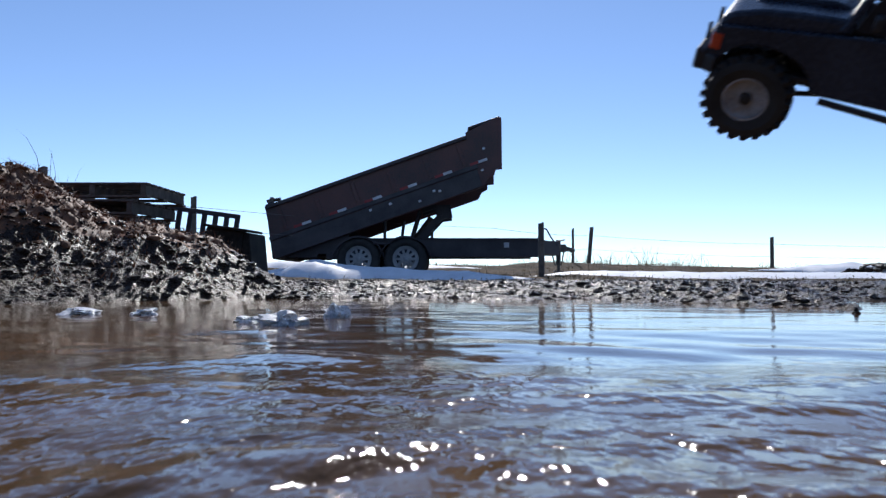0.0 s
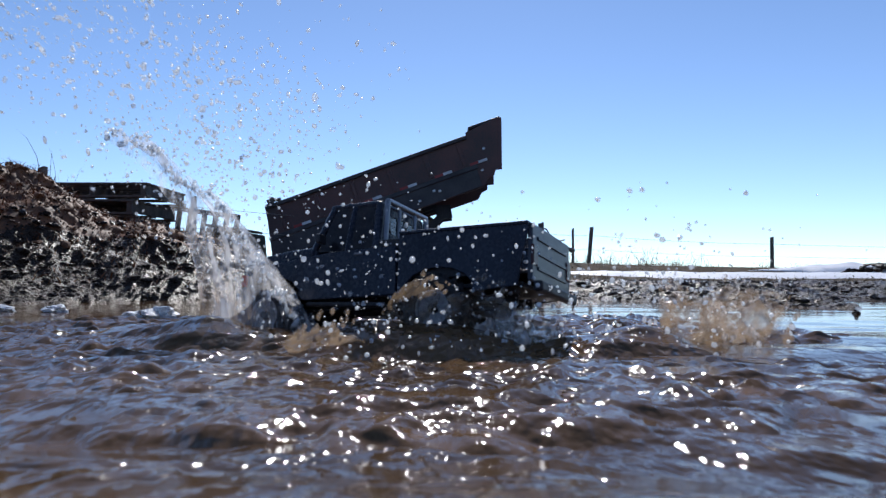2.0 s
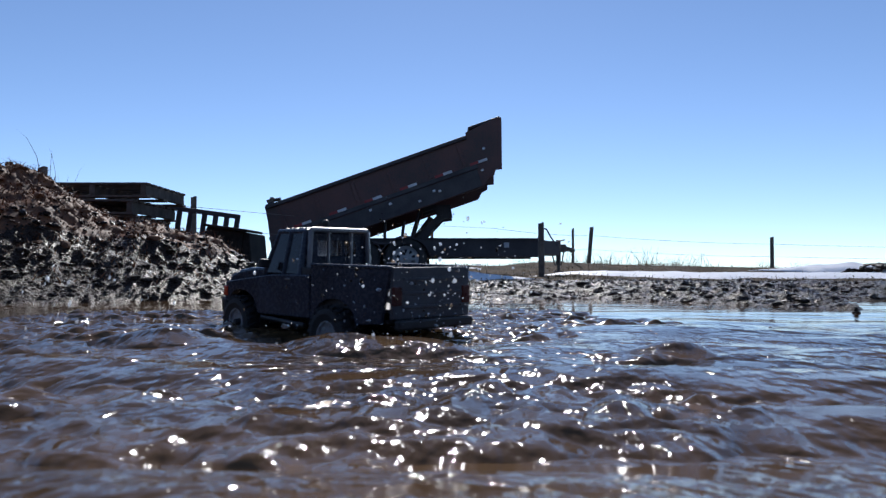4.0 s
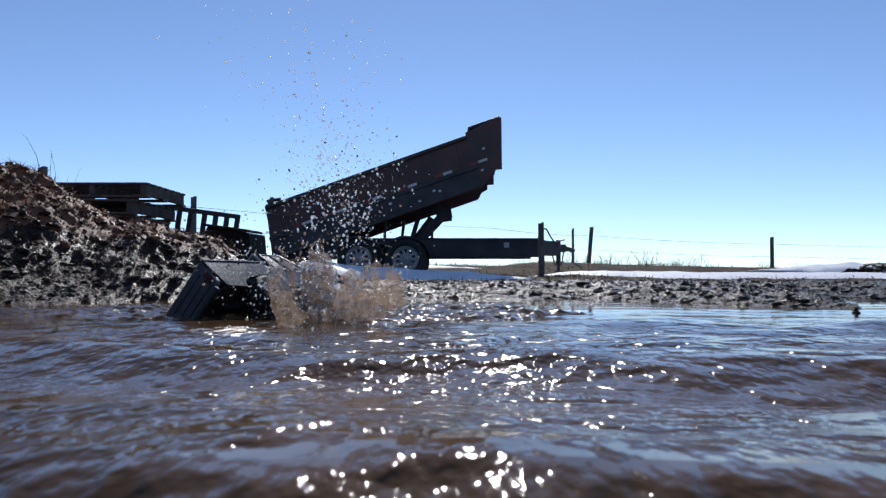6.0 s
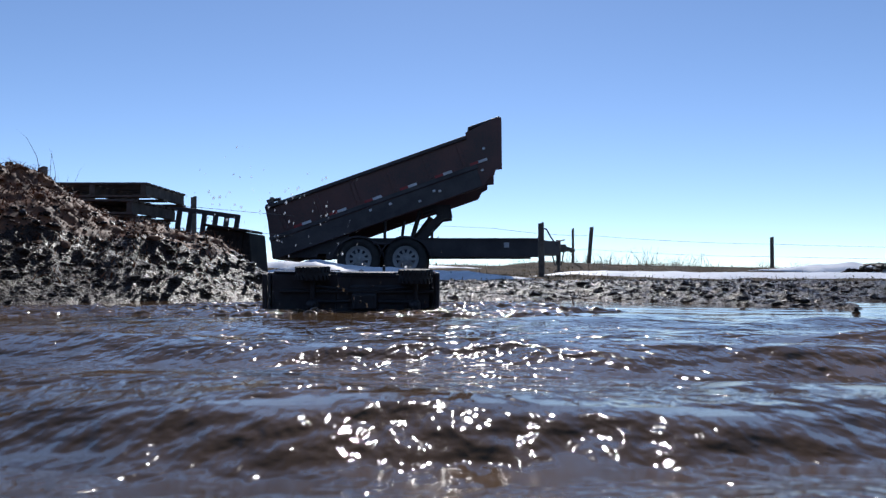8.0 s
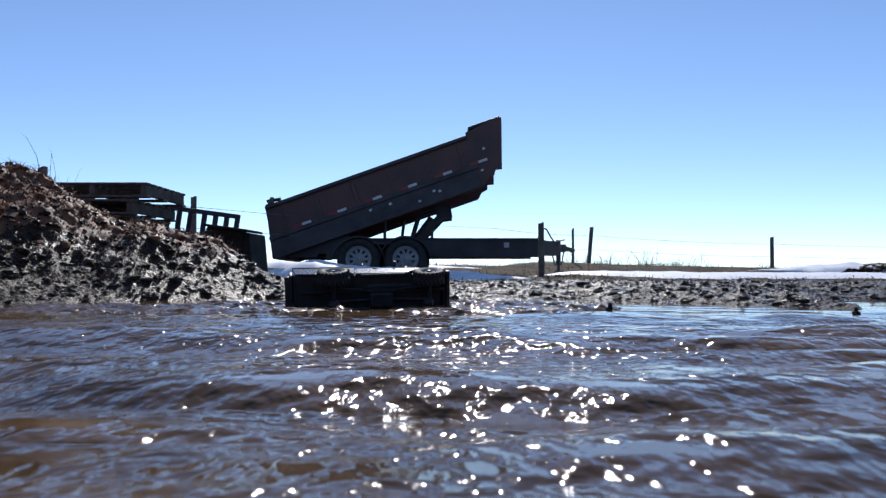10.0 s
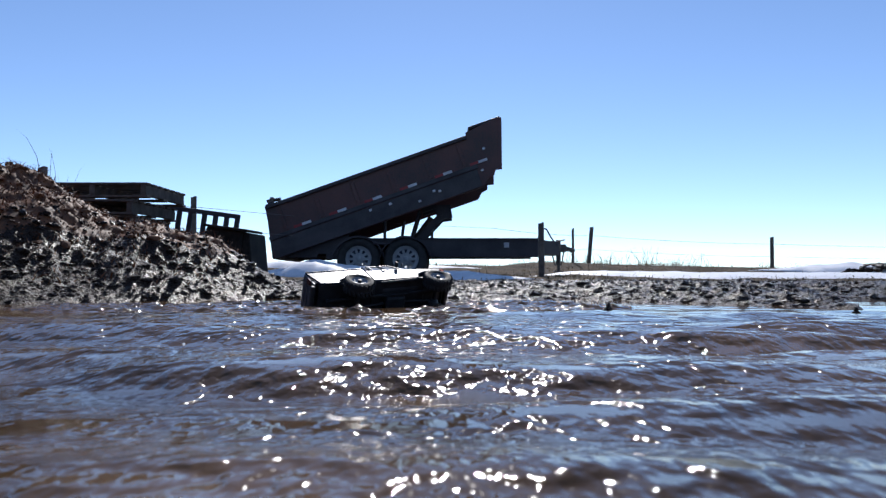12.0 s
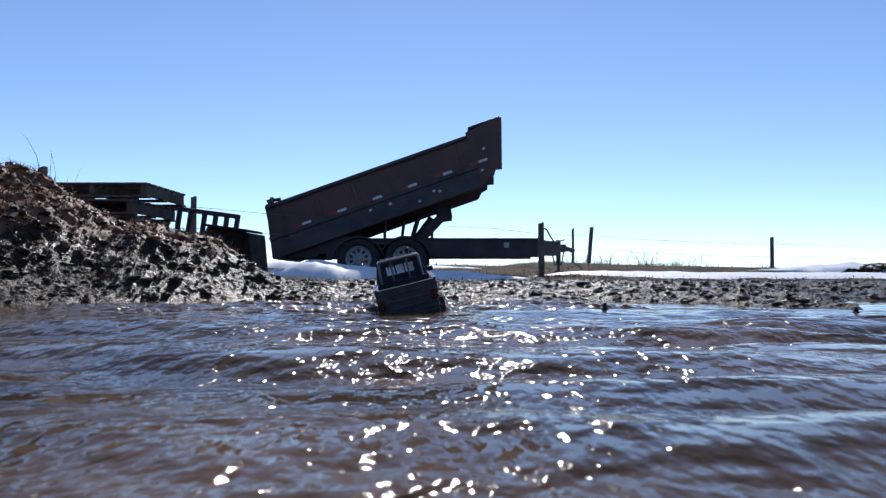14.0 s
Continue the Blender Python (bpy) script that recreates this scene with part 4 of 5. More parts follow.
ICE_CHUNKS = [ice_chunk(-0.385, 1.80, 0.045, 1.0, 0.6), ice_chunk(-0.30, 2.10, 0.032, 2.0, 0.9), ice_chunk(-0.50, 1.92, 0.034, 3.0, 0.3), ice_chunk(-0.93, 2.3, 0.035, 4.0, 0.5), ice_chunk(-1.15, 2.35, 0.05, 5.0, 0.25)]
floating = part("floating_clod", lump(lump(bmesh.new(), (0, 0, 0), 0.014, 0.9, 0.6, 3.0), (0.004, 0, 0.016), 0.009, 1.6, 0.5, 4.0), CLOD)
tagged(floating, "small dark clod floating in the puddle", "clod", "floating clods")
stuck = part("stuck_clod", lump(lump(bmesh.new(), (0, 0, 0), 0.013, 0.7, 0.6, 5.0), (0, 0, 0.013), 0.007, 1.5, 0.5, 6.0), CLOD)
stuck.location = (1.33, 2.38, 0.0)
tagged(stuck, "small dark clod standing in shallow water", "clod", "floating clods")

# ---- splash ----
SPLASH = []
G = 0.62          # slowed fall
for k, ob in enumerate(ICE_CHUNKS):
    x, y, z = ob.location
    SPLASH.append((ob, [(0, pose(x, y, z)), (0.95, pose(x, y, z)), (1.5, pose(x - 0.18, y + 0.1, z + 0.02, 8, 5, 20)), (2.4, pose(x - 0.5, y + 0.22, z - 0.02, 0, 0, 50)), (4, pose(x - 0.8, y + 0.35, -0.07, 0, 0, 70)), (14, pose(x - 0.9, y + 0.4, -0.08, 0, 0, 80))]))
SPLASH.append((floating, [(0, pose(1.0, 3.9, 0.0)), (5.3, pose(0.98, 3.85, -0.03)), (8.2, pose(0.8, 3.3, -0.03)), (10.3, pose(0.57, 2.55, 0.004)), (11, pose(0.56, 2.5, 0.006, 0, 0, 20)), (14, pose(0.545, 2.5, 0.004, 0, 0, 50))]))


def flight(ob, start, p, v, spin, t0, rest=-0.12, life=None):
    """Rows for a piece of water: under the surface, thrown up at t0 from p with v, falling back."""
    up = v[2] / G
    life = life or up + math.sqrt(up * up + 2 * max(0.0, p[2] + 0.05) / G)
    hid = Matrix.Translation((p[0], p[1], rest)) @ start
    rows = [(0.0, hid), (t0 - 0.1, hid)]
    n = max(6, int(life / 0.16))
    for i in range(n + 1):
        t = life * i / n
        x = Vector((p[0] + v[0] * t, p[1] + v[1] * t, p[2] + v[2] * t - 0.5 * G * t * t))
        rows.append((t0 + t, Matrix.Translation(x) @ Matrix.Rotation(spin[0] * t, 4, Vector(spin[1])) @ start))
    end = rows[-1][1].copy()
    end.translation = (end.translation.x, end.translation.y, rest)
    if rows[-1][0] + 0.2 < 14.0:
        rows.append((rows[-1][0] + 0.2, end))
        rows.append((14.0, end))
    return rows


UNIT = bmesh.new()
bmesh.ops.create_icosphere(UNIT, subdivisions=2, radius=1.0)
UNIT_V = np.array([v.co[:] for v in UNIT.verts])
UNIT_F = np.array([[v.index for v in f.verts] for f in UNIT.faces])
UNIT.free()


def drop_cloud(n, spread, r0, r1, seed, mat, label, category="water drops"):
    r = np.random.RandomState(seed)
    V, F = [], []
    for k in range(n):
        s = r0 + (r1 - r0) * r.random_sample() ** 3
        q = UNIT_V * s * r.uniform(0.7, 1.4, 3) * (1 + 0.25 * np.sin(UNIT_V[:, [1]] * 3 + r.uniform(0, 6)))
        V.append(q + r.normal(0, spread, 3))
        F.append(UNIT_F + k * len(UNIT_V))
    me = bpy.data.meshes.new("water_drops")
    me.from_pydata(np.concatenate(V).tolist(), [], np.concatenate(F).tolist())
    me.polygons.foreach_set("use_smooth", np.ones(len(me.polygons), bool))
    me.materials.append(mat)
    return tagged(new("water_drops", me), label, category, kind="stuff")


def tongue(length, width, seed, mat, label):
    """A thrown sheet of water: thick lip, thin ragged web, beads along its rim; grows along +z."""
    r = random.Random(seed)
    bm = bmesh.new()
    nu, nv = 12, 26
    curve = r.uniform(-0.5, 0.5)
    front, back = [], []
    for j in range(nv + 1):
        v = j / nv
        fa, ba = [], []
        for i in range(nu + 1):
            u = 2 * i / nu - 1
            edge = width * (0.65 + 0.5 * v) * (1 - 0.45 * v ** 4) * (1 + 0.35 * noise.noise(Vector((seed, v * 5, u > 0))))
            x = u * edge * 0.5
            top = length * v * (1 + 0.22 * noise.noise(Vector((u * 2.5, seed, 3))) - 0.15 * u * u)
            y = curve * length * v * v * 0.5 + 0.012 * noise.noise(Vector((u * 2, v * 5, seed)))
            th = 0.0012 + 0.004 * abs(noise.noise(Vector((u * 3 + seed, v * 4, 1)))) + 0.003 * max(0, v - 0.8) * 5 + 0.003 * abs(u) ** 6
            if i in (0, nu) or j == nv:
                th *= 0.35
            fa.append(bm.verts.new((x, y - th, top)))
            ba.append(bm.verts.new((x, y + th, top)))
        front.append(fa)
        back.append(ba)
    for g, flip in ((front, False), (back, True)):
        for j in range(nv):
            for i in range(nu):
                q = (g[j][i], g[j][i + 1], g[j + 1][i + 1], g[j + 1][i])
                bm.faces.new(q[::-1] if flip else q)
    for j in range(nv):
        for i in (0, nu):
            bm.faces.new((front[j][i], front[j + 1][i], back[j + 1][i], back[j][i]))
    for i in range(nu):
        bm.faces.new((front[nv][i], front[nv][i + 1], back[nv][i + 1], back[nv][i]))
        bm.faces.new((front[0][i], back[0][i], back[0][i + 1], front[0][i + 1]))
    bmesh.ops.recalc_face_normals(bm, faces=bm.faces[:])
    for k in range(16):
        i = r.randrange(nu + 1)
        c = front[nv][i].co + Vector((r.gauss(0, 0.008), r.gauss(0, 0.008), r.uniform(-0.2, 0.25) * length))
        lump(bm, c, r.uniform(0.002, 0.0055), 1.3, 0.3, seed + k, 1)
    return tagged(part("splash_jet", bm, mat, smooth=True), label, "splash", "jets of the splash")


CLEAR = "clear glinting jet of splashed water with beaded lip"
BROWN = "brown muddy jet of splashed water"


def fall(p, v, g, life, n):
    """Points of a throw with its own fall g."""
    return [(life * i / n, Vector((p[0] + v[0] * life * i / n, p[1] + v[1] * life * i / n, p[2] + v[2] * life * i / n - 0.5 * g * (life * i / n) ** 2))) for i in range(n + 1)]


def curtain_strip(f0, f1, height, curl, seed):
    """A strip of the thrown curtain, from f0 to f1 along its foot: clear film, brown foot, thick beaded rim; it curls over to -x."""
    nu, nv = 9, 30
    bm = bmesh.new()
    rows = []
    for j in range(nv + 1):
        v = j / nv
        row = []
        for i in range(nu + 1):
            f = f0 + (f1 - f0) * i / nu
            h = height(f) * (1 + 0.10 * noise.noise(Vector((f * 14, seed * 0.3, 0))) + 0.05 * noise.noise(Vector((f * 40, 2, 0))))
            x = 0.36 * (f - f0) - curl(f) * (0.35 * v + 0.65 * v ** 3) + 0.006 * noise.noise(Vector((f * 20, v * 6, 1)))
            y = 0.05 * math.sin(f * 5) + 0.03 * noise.noise(Vector((f * 7, v * 3, 4))) - 0.05 * v * v
            z = h * (v - 0.18 * v ** 3) / 0.82
            row.append(bm.verts.new((x, y, z)))
        rows.append(row)
    for a, b in zip(rows, rows[1:]):
        for i in range(nu):
            bm.faces.new((a[i], a[i + 1], b[i + 1], b[i]))
    rim = [v.co.copy() for v in rows[-1]]
    ob = part("splash_jet", bm, SPRAY, smooth=True)
    tagged(ob, CLEAR, "splash", "jets of the splash")
    r = random.Random(seed)
    lip = bmesh.new()
    for p, q in zip(rim, rim[1:]):
        for k in range(3):
            c = p.lerp(q, (k + r.random()) / 3) + Vector((r.gauss(0, 0.004), r.gauss(0, 0.004), r.gauss(0, 0.004)))
            lump(lip, c, r.uniform(0.0012, 0.0045), 1.0, 0.5, seed + k, 1)
    for k in range(26):
        c = r.choice(rim) + Vector((-abs(r.gauss(0, 0.05)), r.gauss(0, 0.03), r.gauss(0.0, 0.03)))
        lump(lip, c, r.uniform(0.001, 0.0032), 1.0, 0.4, seed + k, 1)
    tagged(part("lip", lip, DROPS, ob, "thick beaded rim of white water", smooth=True), kind="stuff")
    base = bmesh.new()
    n = 8
    g = []
    for j in range(n + 1):
        v = j / n
        g.append([base.verts.new((0.36 * (f1 - f0) * (i / 6 - 0.1) * 1.2 - 0.02 * v, -0.012 + 0.012 * noise.noise(Vector((i, v * 4, seed))), height(f0) * 0.42 * v * (1 + 0.3 * noise.noise(Vector((i * 0.7, seed, 0)))))) for i in range(7)])
    for a, b in zip(g, g[1:]):
        for i in range(6):
            base.faces.new((a[i], a[i + 1], b[i + 1], b[i]))
    part("foot", base, MUDDY_SPRAY, ob, "brown muddy foot of the jet", smooth=True)
    return ob


r1 = random.Random(4)
rim_height = lerp([0, 0.12, 0.35, 0.62, 0.85, 1.0], [0.41, 0.42, 0.36, 0.27, 0.18, 0.11])
curl_by = lerp([0, 0.3, 0.7, 1.0], [0.17, 0.12, 0.10, 0.05])
STRIPS = 12
for k in range(STRIPS):
    f0, f1 = k / STRIPS, (k + 1.04) / STRIPS
    ob = curtain_strip(f0, f1, rim_height, curl_by, 50.0 + k)
    x0, h = -0.345 + 0.36 * f0, rim_height(f0)
    hid = pose(x0 + 0.05 + 0.25 * (1 - f0), 1.27, -h - 0.06)
    rows = [(0.0, hid), (0.84, hid), (0.98, pose(x0 + 0.04 + 0.20 * (1 - f0), 1.27, -0.82 * h)), (1.12, pose(x0 + 0.03 + 0.12 * (1 - f0), 1.275, -0.56 * h)), (1.3, pose(x0 + 0.015 + 0.04 * (1 - f0), 1.28, -0.25 * h)), (1.5, pose(x0, 1.285, -0.01)),
            (1.75, pose(x0 - 0.03, 1.29, -0.01 - 0.06 * f0)), (2.0, pose(x0 - 0.06, 1.295, -0.06 - 0.2 * f0)), (2.3, pose(x0 - 0.08, 1.3, -0.24 - 0.1 * f0)), (2.6, pose(x0 - 0.04, 1.3, -h - 0.06)), (14.0, pose(x0 - 0.04, 1.3, -h - 0.06))]
    SPLASH.append((ob, rows))
# drops torn off the rim, flying to the left
for k in range(72):
    fast = r1.random()
    p = (-0.17 - 0.14 * r1.random(), 1.15 + 0.35 * r1.random(), -0.02)
    v = (-0.12 - 0.85 * fast ** 1.5, r1.gauss(0, 0.10), 0.5 + 0.35 * r1.random() + 0.55 * fast)
    if k % 6 == 5:
        v = (r1.gauss(-0.05, 0.12), r1.gauss(-0.05, 0.08), 0.4 + 0.45 * r1.random())
    ob = drop_cloud(44, 0.06, 0.0009, 0.0034 + 0.0020 * fast, 300 + k, DROPS, "scattered clear drops of splashed water")
    SPLASH.append((ob, flight(ob, pose(0, 0, 0, 0, 0, r1.uniform(0, 360)), p, v, (r1.uniform(-0.6, 0.6), (0, 1, 0)), 1.02 + 0.3 * r1.random() * (1.0 - 0.75 * fast), rest=-0.24)))
# along the flank and behind the tail
for k in range(26):
    right = k >= 10
    p = (r1.uniform(0.28, 0.46) if right else r1.uniform(-0.15, 0.2), r1.uniform(1.12, 1.3), -0.07)
    v = (r1.uniform(0.02, 0.12) if right else r1.uniform(-0.08, 0.08), r1.gauss(-0.03, 0.03), r1.uniform(0.24, 0.36) if right else r1.uniform(0.26, 0.38))
    mat = MUDDY_SPRAY if k % 3 else SPRAY
    ob = tongue(0.05 + 0.06 * r1.random(), 0.06 + 0.10 * r1.random(), 500.0 + k, mat, BROWN if mat is MUDDY_SPRAY else CLEAR)
    SPLASH.append((ob, flight(ob, pose(0, 0, 0, r1.gauss(0, 20), math.degrees(math.atan2(v[0], v[2])), r1.uniform(-30, 30)), p, v, (r1.uniform(0, 0.5), (0, 1, 0)), 1.02 + 0.3 * r1.random(), rest=-0.3)))
for k in range(52):
    p = (r1.uniform(-0.25, 0.45), r1.uniform(1.0, 1.25), -0.03)
    v = (r1.gauss(0, 0.08), r1.gauss(-0.06, 0.06), r1.uniform(0.22, 0.5))
    ob = drop_cloud(20, 0.055, 0.0010, 0.0036, 700 + k, DROPS, "scattered clear drops of splashed water")
    SPLASH.append((ob, flight(ob, pose(0, 0, 0, 0, 0, r1.uniform(0, 360)), p, v, (r1.uniform(-0.6, 0.6), (0, 1, 0)), 1.02 + 0.5 * r1.random(), rest=-0.2)))
# mud thrown up by the spinning wheels, again and again while the truck turns over
for k in range(120):
    t0 = 3.3 + 3.5 * (k / 120) + 0.1 * r1.random()
    hot = t0 > 4.3
    x0 = float(np.interp(t0, [3.3, 4.4, 5.3, 6.5, 7.4], [0.02, -0.22, -0.28, -0.40, -0.45]))
    y0 = float(np.interp(t0, [3.3, 5.3, 7.4], [1.3, 1.95, 2.35]))
    p = (x0 + r1.gauss(0, 0.06), y0 + r1.gauss(0, 0.05), -0.03)
    top = 0.95 if hot and t0 < 5.5 else 0.42
    v = (r1.gauss(-0.02, 0.07), r1.gauss(0, 0.05), r1.uniform(0.3, top))
    muddy = k % 3 == 1
    ob = drop_cloud(56, 0.065, 0.0009, 0.0032, 900 + k, CLOD if k % 6 == 1 else (MUD_DROPS if muddy else DROPS), "flying drops of muddy water thrown by the wheels" if muddy else "flying clear drops thrown by the wheels")
    SPLASH.append((ob, flight(ob, pose(0, 0, 0, 0, 0, r1.uniform(0, 360)), p, v, (r1.uniform(-0.8, 0.8), (0, 1, 0)), t0, rest=-0.25)))
for k in range(30):
    t0 = 4.2 + 2.6 * (k / 30)
    x0 = float(np.interp(t0, [4.2, 5.3, 6.5, 7.0], [-0.22, -0.27, -0.36, -0.42]))
    y0 = float(np.interp(t0, [4.2, 5.3, 7.0], [1.75, 1.98, 2.3]))
    p = (x0 + r1.gauss(0, 0.05), y0 + r1.gauss(0, 0.04), -0.09)
    v = (r1.gauss(0, 0.05), r1.gauss(0, 0.04), r1.uniform(0.25, 0.5 if t0 < 5.6 else 0.34))
    ob = tongue(0.07 + 0.09 * r1.random(), 0.09 + 0.08 * r1.random(), 1200.0 + k, MUCK_SPRAY if k % 4 else SPRAY, BROWN if k % 4 else CLEAR)
    SPLASH.append((ob, flight(ob, pose(0, 0, 0, r1.gauss(0, 15), math.degrees(math.atan2(v[0], v[2])), r1.uniform(-60, 60)), p, v, (r1.uniform(-0.4, 0.4), (0, 1, 0)), t0, rest=-0.35)))


# brown swells pushed up round the truck
def swell(rx, ry, h, seed):
    bm = bmesh.new()
    n, rings = 40, 12
    centre = bm.verts.new((0, 0, h))
    last = None
    for j in range(1, rings + 1):
        q = j / rings
        ring = []
        for i in range(n):
            a = 2 * math.pi * i / n
            w = 1 + 0.25 * noise.noise(Vector((math.cos(a) * 1.5, math.sin(a) * 1.5, seed)))
            z = h * (0.5 + 0.5 * math.cos(math.pi * q)) * (1 + 0.5 * noise.noise(Vector((q * 3 * math.cos(a), q * 3 * math.sin(a), seed + 7)))) - 0.012 * q
            ring.append(bm.verts.new((rx * q * w * math.cos(a), ry * q * w * math.sin(a), z)))
        for i in range(n):
            if last is None:
                bm.faces.new((centre, ring[i], ring[(i + 1) % n]))
            else:
                bm.faces.new((last[i], ring[i], ring[(i + 1) % n], last[(i + 1) % n]))
        last = ring
    return tagged(part("water_swell", bm, WATER, smooth=True), "low brown swell of disturbed puddle water", "wave", "swells round the truck")


for k, (x, y, rx, ry, h, t0, t1, dx, dy) in enumerate((
        (-0.36, 1.20, 0.32, 0.11, 0.10, 1.9, 4.4, -0.08, 0.02), (-0.05, 1.14, 0.42, 0.10, 0.085, 1.2, 4.4, -0.06, 0.0), (0.26, 1.10, 0.28, 0.10, 0.075, 1.2, 4.0, 0.06, -0.02),
        (-0.45, 1.35, 0.25, 0.14, 0.050, 1.2, 3.6, -0.5, 0.1), (0.25, 0.85, 0.45, 0.10, 0.022, 1.6, 5.5, 0.1, -0.35), (-0.3, 0.8, 0.5, 0.10, 0.02, 1.9, 6.0, -0.2, -0.35),
        (-0.5, 1.75, 0.30, 0.12, 0.035, 4.2, 7.0, -0.1, -0.3), (-0.25, 2.0, 0.3, 0.12, 0.03, 5.0, 8.4, 0.3, -0.3), (0.5, 1.1, 0.6, 0.12, 0.018, 5.6, 9.0, -0.1, -0.45),
        (-0.4, 1.0, 0.6, 0.12, 0.018, 6.4, 10.5, 0.1, -0.45), (0.6, 1.2, 0.55, 0.12, 0.018, 8.8, 13.0, -0.1, -0.5), (-0.1, 1.3, 0.6, 0.14, 0.016, 10.2, 14.6, 0.1, -0.45))):
    h, ry = 0.5 * h, 1.5 * ry
    ob = swell(rx, ry, h, 3.0 * k)
    lo = -h - 0.05
    rows = [(0.0, pose(x, y, lo)), (t0 - 0.25, pose(x, y, lo)), (t0 + 0.15, pose(x, y, 0.0))]
    end = min(t1, 13.6)
    rows += [((t0 + end) / 2, pose(x + dx / 2, y + dy / 2, -0.004)), (end, pose(x + dx, y + dy, -h * 0.6)), (14.0, pose(x + dx, y + dy, lo))]
    SPLASH.append((ob, rows))


# small chop on the water
def chop_patch(rx, ry, seed, lift, steep=1.0):
    """A patch of short steep ripples that sinks under the surface at its edges."""
    r = np.random.RandomState(seed)
    comps = [(w, r.uniform(0, 6.28), r.uniform(0, 6.28)) for w in np.geomspace(0.024, 0.10, 16)]

    def height(x, y):
        z = 0 * x
        for w, a, ph in comps:
            bend = 0.5 * (value_noise(x * 6 + 10 * a, y * 6 + 3) - 0.5)
            z = z + 0.0011 * steep * (w / 0.05) * np.sin(2 * math.pi * (math.cos(a) * x + math.sin(a) * y + bend * w) / w + ph)
        q = np.sqrt((x / rx) ** 2 + (y / ry) ** 2) + 0.35 * (value_noise(x * 5 + seed, y * 5) - 0.5)
        keep = 1 - smooth_step(0.35, 1.0, q)
        return z * (0.3 + 0.9 * value_noise(x * 9, y * 9 + seed)) + lift * keep - 0.022 * (1 - keep)
    ob = rough_sheet("water_chop", np.arange(-rx, rx, 0.009), np.arange(-ry, ry, 0.009), height, WATER)
    return tagged(ob, "patch of short glinting ripples on the puddle", "ripples", "patches of ripples")


for k, (x, y, rx, ry) in enumerate(((-0.35, 0.85, 0.55, 0.36), (0.25, 0.8, 0.5, 0.34), (-0.05, 0.62, 0.6, 0.26), (-0.75, 1.15, 0.5, 0.3))):
    ob = chop_patch(rx, ry, 60 + k, 0.008)
    t0 = 1.55 + 0.1 * k
    SPLASH.append((ob, [(0.0, pose(x, y + 0.1, -0.05)), (t0 - 0.4, pose(x, y + 0.1, -0.05)), (t0 + 0.1, pose(x, y + 0.06, 0.0)), (t0 + 1.5, pose(x - 0.05, y, 0.0)), (t0 + 2.6, pose(x - 0.08, y - 0.03, -0.012)), (t0 + 3.6, pose(x - 0.1, y - 0.05, -0.05)), (14.0, pose(x - 0.1, y - 0.05, -0.05))]))
for k, (ox, oy) in enumerate(((-0.35, -0.12), (0.3, -0.10), (-0.75, 0.1), (0.62, 0.15), (0.0, 0.5), (-0.6, 0.55), (0.5, 0.6), (-1.15, 0.25), (-1.1, -0.1))):
    ob = chop_patch(0.5, 0.34, 70 + k, 0.008, 1.3)
    path = [(0.0, -0.1, 1.4, -0.06), (1.3, -0.1, 1.35, -0.06), (1.9, -0.12, 1.3, 0.0), (3.2, -0.2, 1.40, 0.0), (4.5, -0.4, 1.85, 0.0), (5.5, -0.48, 2.15, 0.0),
            (7.0, -0.33, 2.42, 0.0), (8.2, -0.28, 2.5, 0.0), (10.3, -0.22, 2.7, 0.0), (14.0, -0.12, 2.75, 0.0)]
    SPLASH.append((ob, [(tt, pose(x + ox, y + oy, z, 0, 0, 4 * math.sin(tt + k))) for tt, x, y, z in path]))


# ---- what moves ----
def truck_pose(x, y, z, yaw, pitch, roll):
    """Heading yaw (0: towards +x), nose down by pitch, right side down by roll."""
    return Matrix.Translation((x, y, z)) @ Matrix.Rotation(radians(yaw), 4, "Z") @ Matrix.Rotation(radians(pitch), 4, "Y") @ Matrix.Rotation(radians(roll), 4, "X")


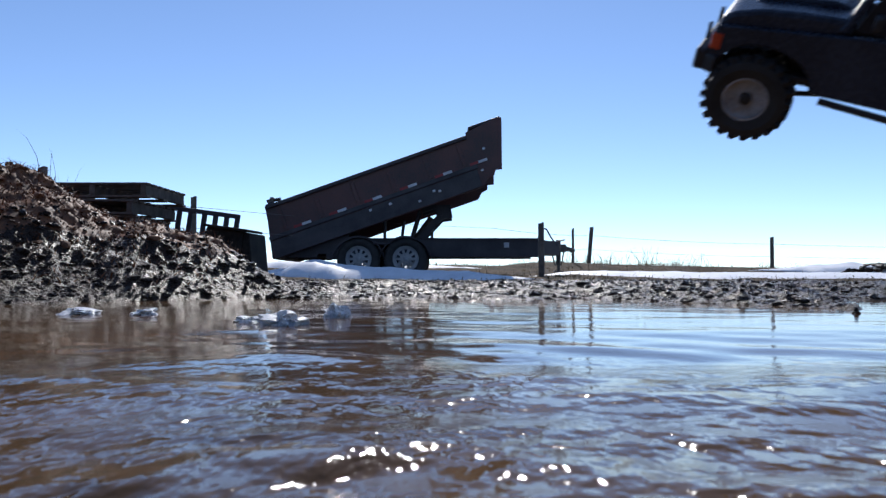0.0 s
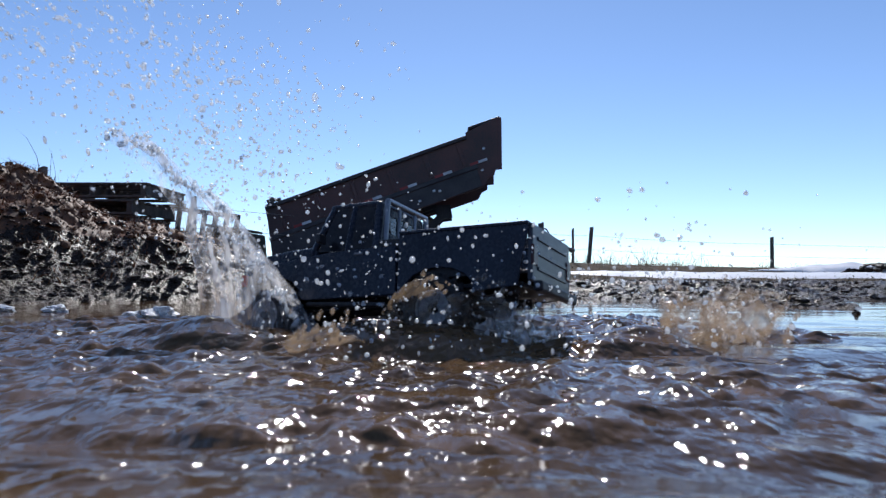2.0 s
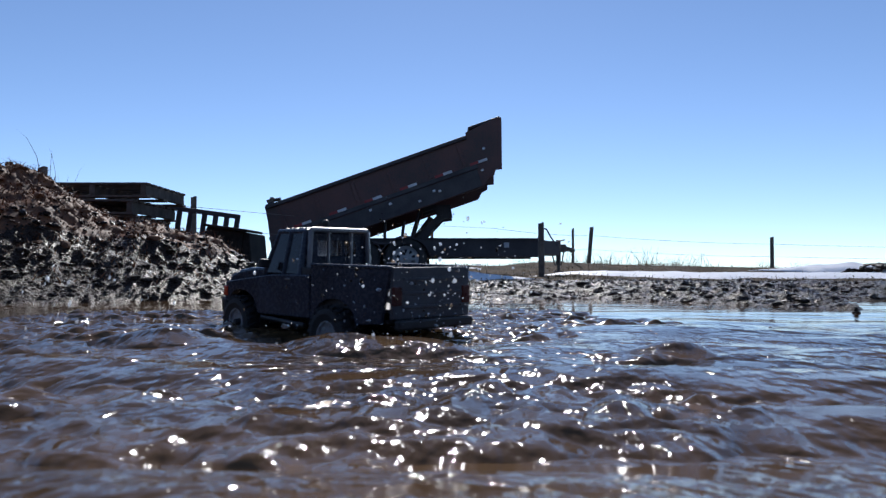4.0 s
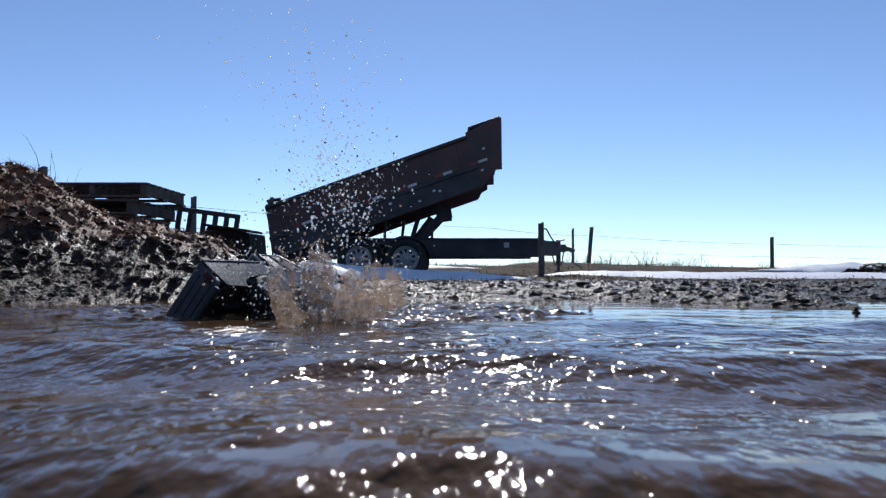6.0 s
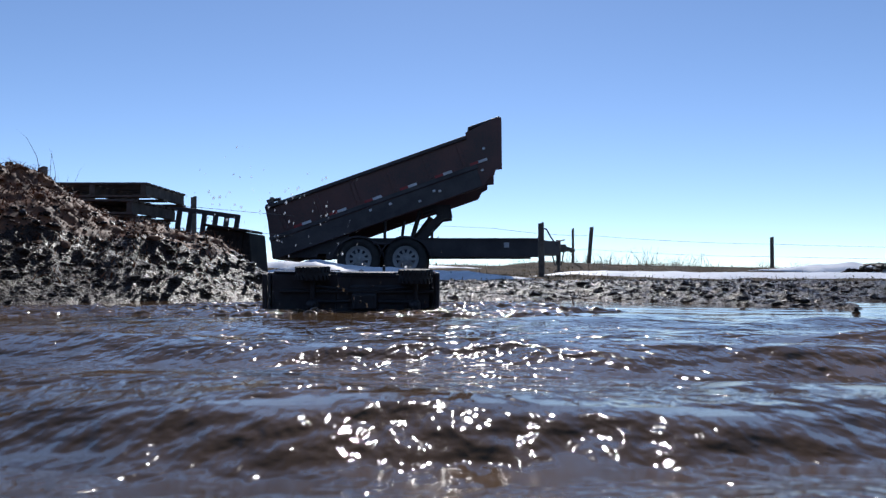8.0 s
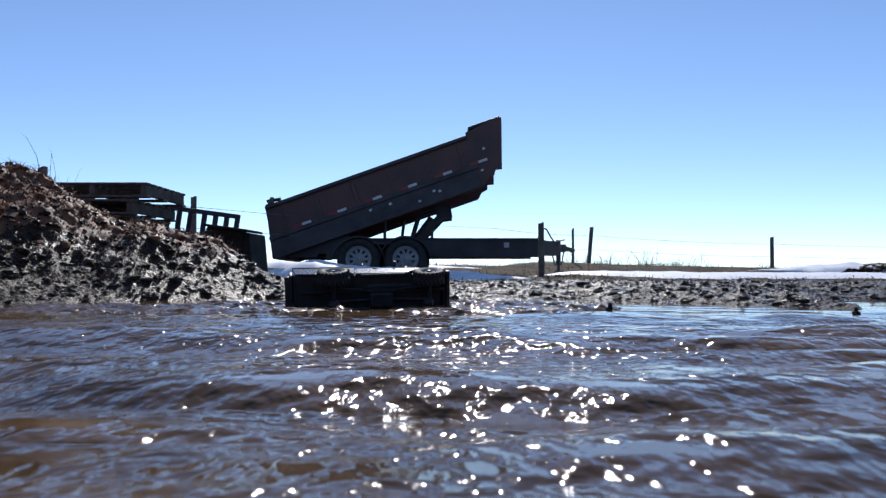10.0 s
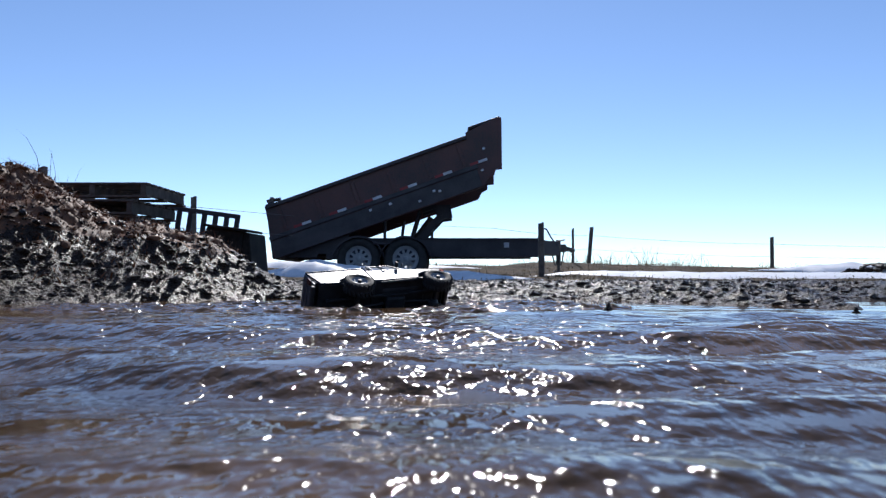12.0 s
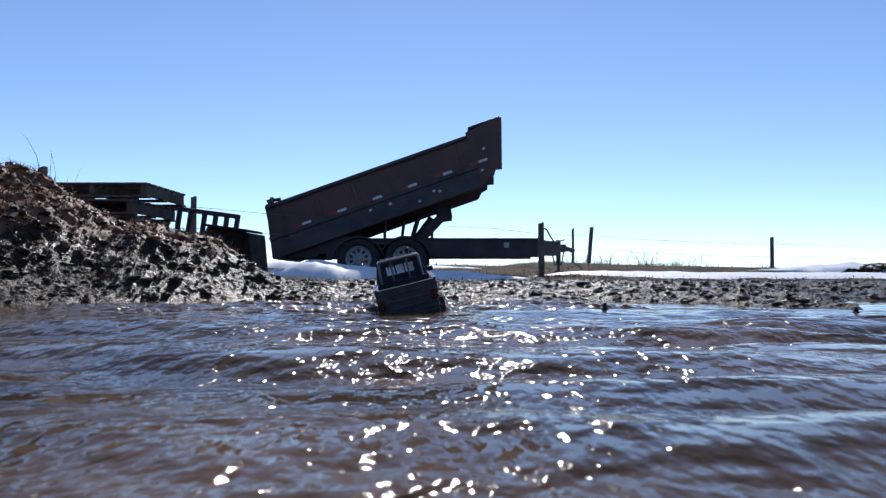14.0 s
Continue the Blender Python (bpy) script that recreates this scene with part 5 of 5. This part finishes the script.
def motions():
    T = truck_pose
    walk(truck, [
        (0.0, T(0.629, 1.08, 0.310, 159, -20, -33)), (0.2, T(0.500, 1.104, 0.284, 159, -18, -36)), (0.4, T(0.40, 1.135, 0.256, 160, -14, -36)),
        (0.6, T(0.300, 1.180, 0.189, 160, -8.4, -36)), (0.8, T(0.205, 1.246, 0.114, 159, -5, -37)), (1.0, T(0.108, 1.352, 0.0, 159, -1, -40)),
        (1.2, T(0.02, 1.37, -0.060, 156, 2, -28)), (1.5, T(-0.06, 1.40, -0.034, 150, 2, 6)), (1.7, T(-0.10, 1.40, -0.02, 151.5, 3, 12)), (2.0, T(-0.127, 1.398, -0.024, 153.5, 2.8, 9)),
        (2.4, T(-0.14, 1.417, -0.048, 154.4, -1.8, 4.2)), (2.8, T(-0.136, 1.445, -0.056, 154.4, -1.9, 3.3)), (3.2, T(-0.138, 1.455, -0.058, 154, -2, 3)),
        (3.9, T(-0.24, 1.60, -0.05, 138, -2, 0)), (4.6, T(-0.42, 1.85, -0.06, 115, -4, -10)), (5.3, T(-0.51, 2.15, -0.05, 96, -4, -24)),
        (5.7, T(-0.47, 2.22, -0.05, 82, -2, -36)), (6.1, T(-0.42, 2.32, -0.04, 56, 0, -54)), (6.5, T(-0.36, 2.40, 0.0, 30, 2, -72)), (6.9, T(-0.32, 2.45, 0.03, 8, 2, -84)),
        (7.5, T(-0.295, 2.48, 0.03, 0, 1, -89)), (8.2, T(-0.27, 2.55, 0.028, 0, 0, -86)), (9.3, T(-0.245, 2.68, 0.02, 4, -1, -80)), (10.3, T(-0.215, 2.78, 0.014, 9, -2, -76)),
        (11.0, T(-0.195, 2.84, 0.008, 14, -3, -74)), (11.5, T(-0.18, 2.88, 0.0, 20, -3, -71)), (12.0, T(-0.155, 2.90, -0.015, 34, -4, -66)), (12.5, T(-0.125, 2.89, -0.03, 50, -5, -56)),
        (13.0, T(-0.10, 2.87, -0.05, 70, -9, -41)), (13.5, T(-0.095, 2.84, -0.07, 85, -9, -27)), (14.0, T(-0.11, 2.80, -0.068, 95, -5, -14))])
    for w in truck_wheels:
        rows, a = [], 0.0
        for i in range(57):
            tt = i * 0.25
            rows.append((tt, Matrix.Translation(w.location) @ Matrix.Rotation(a, 4, "Y")))
            a += 1.2 if tt < 6.5 else (0.5 if tt < 8 else 0.0)
        walk(w, rows)
    walk(water, [(0.0, pose(0, -0.08, 0)), (1.1, pose(-0.02, -0.02, 0)), (2.5, pose(-0.06, 0.5, 0)), (4, pose(-0.1, 0.8, 0)), (7, pose(-0.16, 1.1, 0)), (14.0, pose(-0.26, 1.6, 0))])
    for thing, rows in SPLASH:
        walk(thing, rows)


motions()
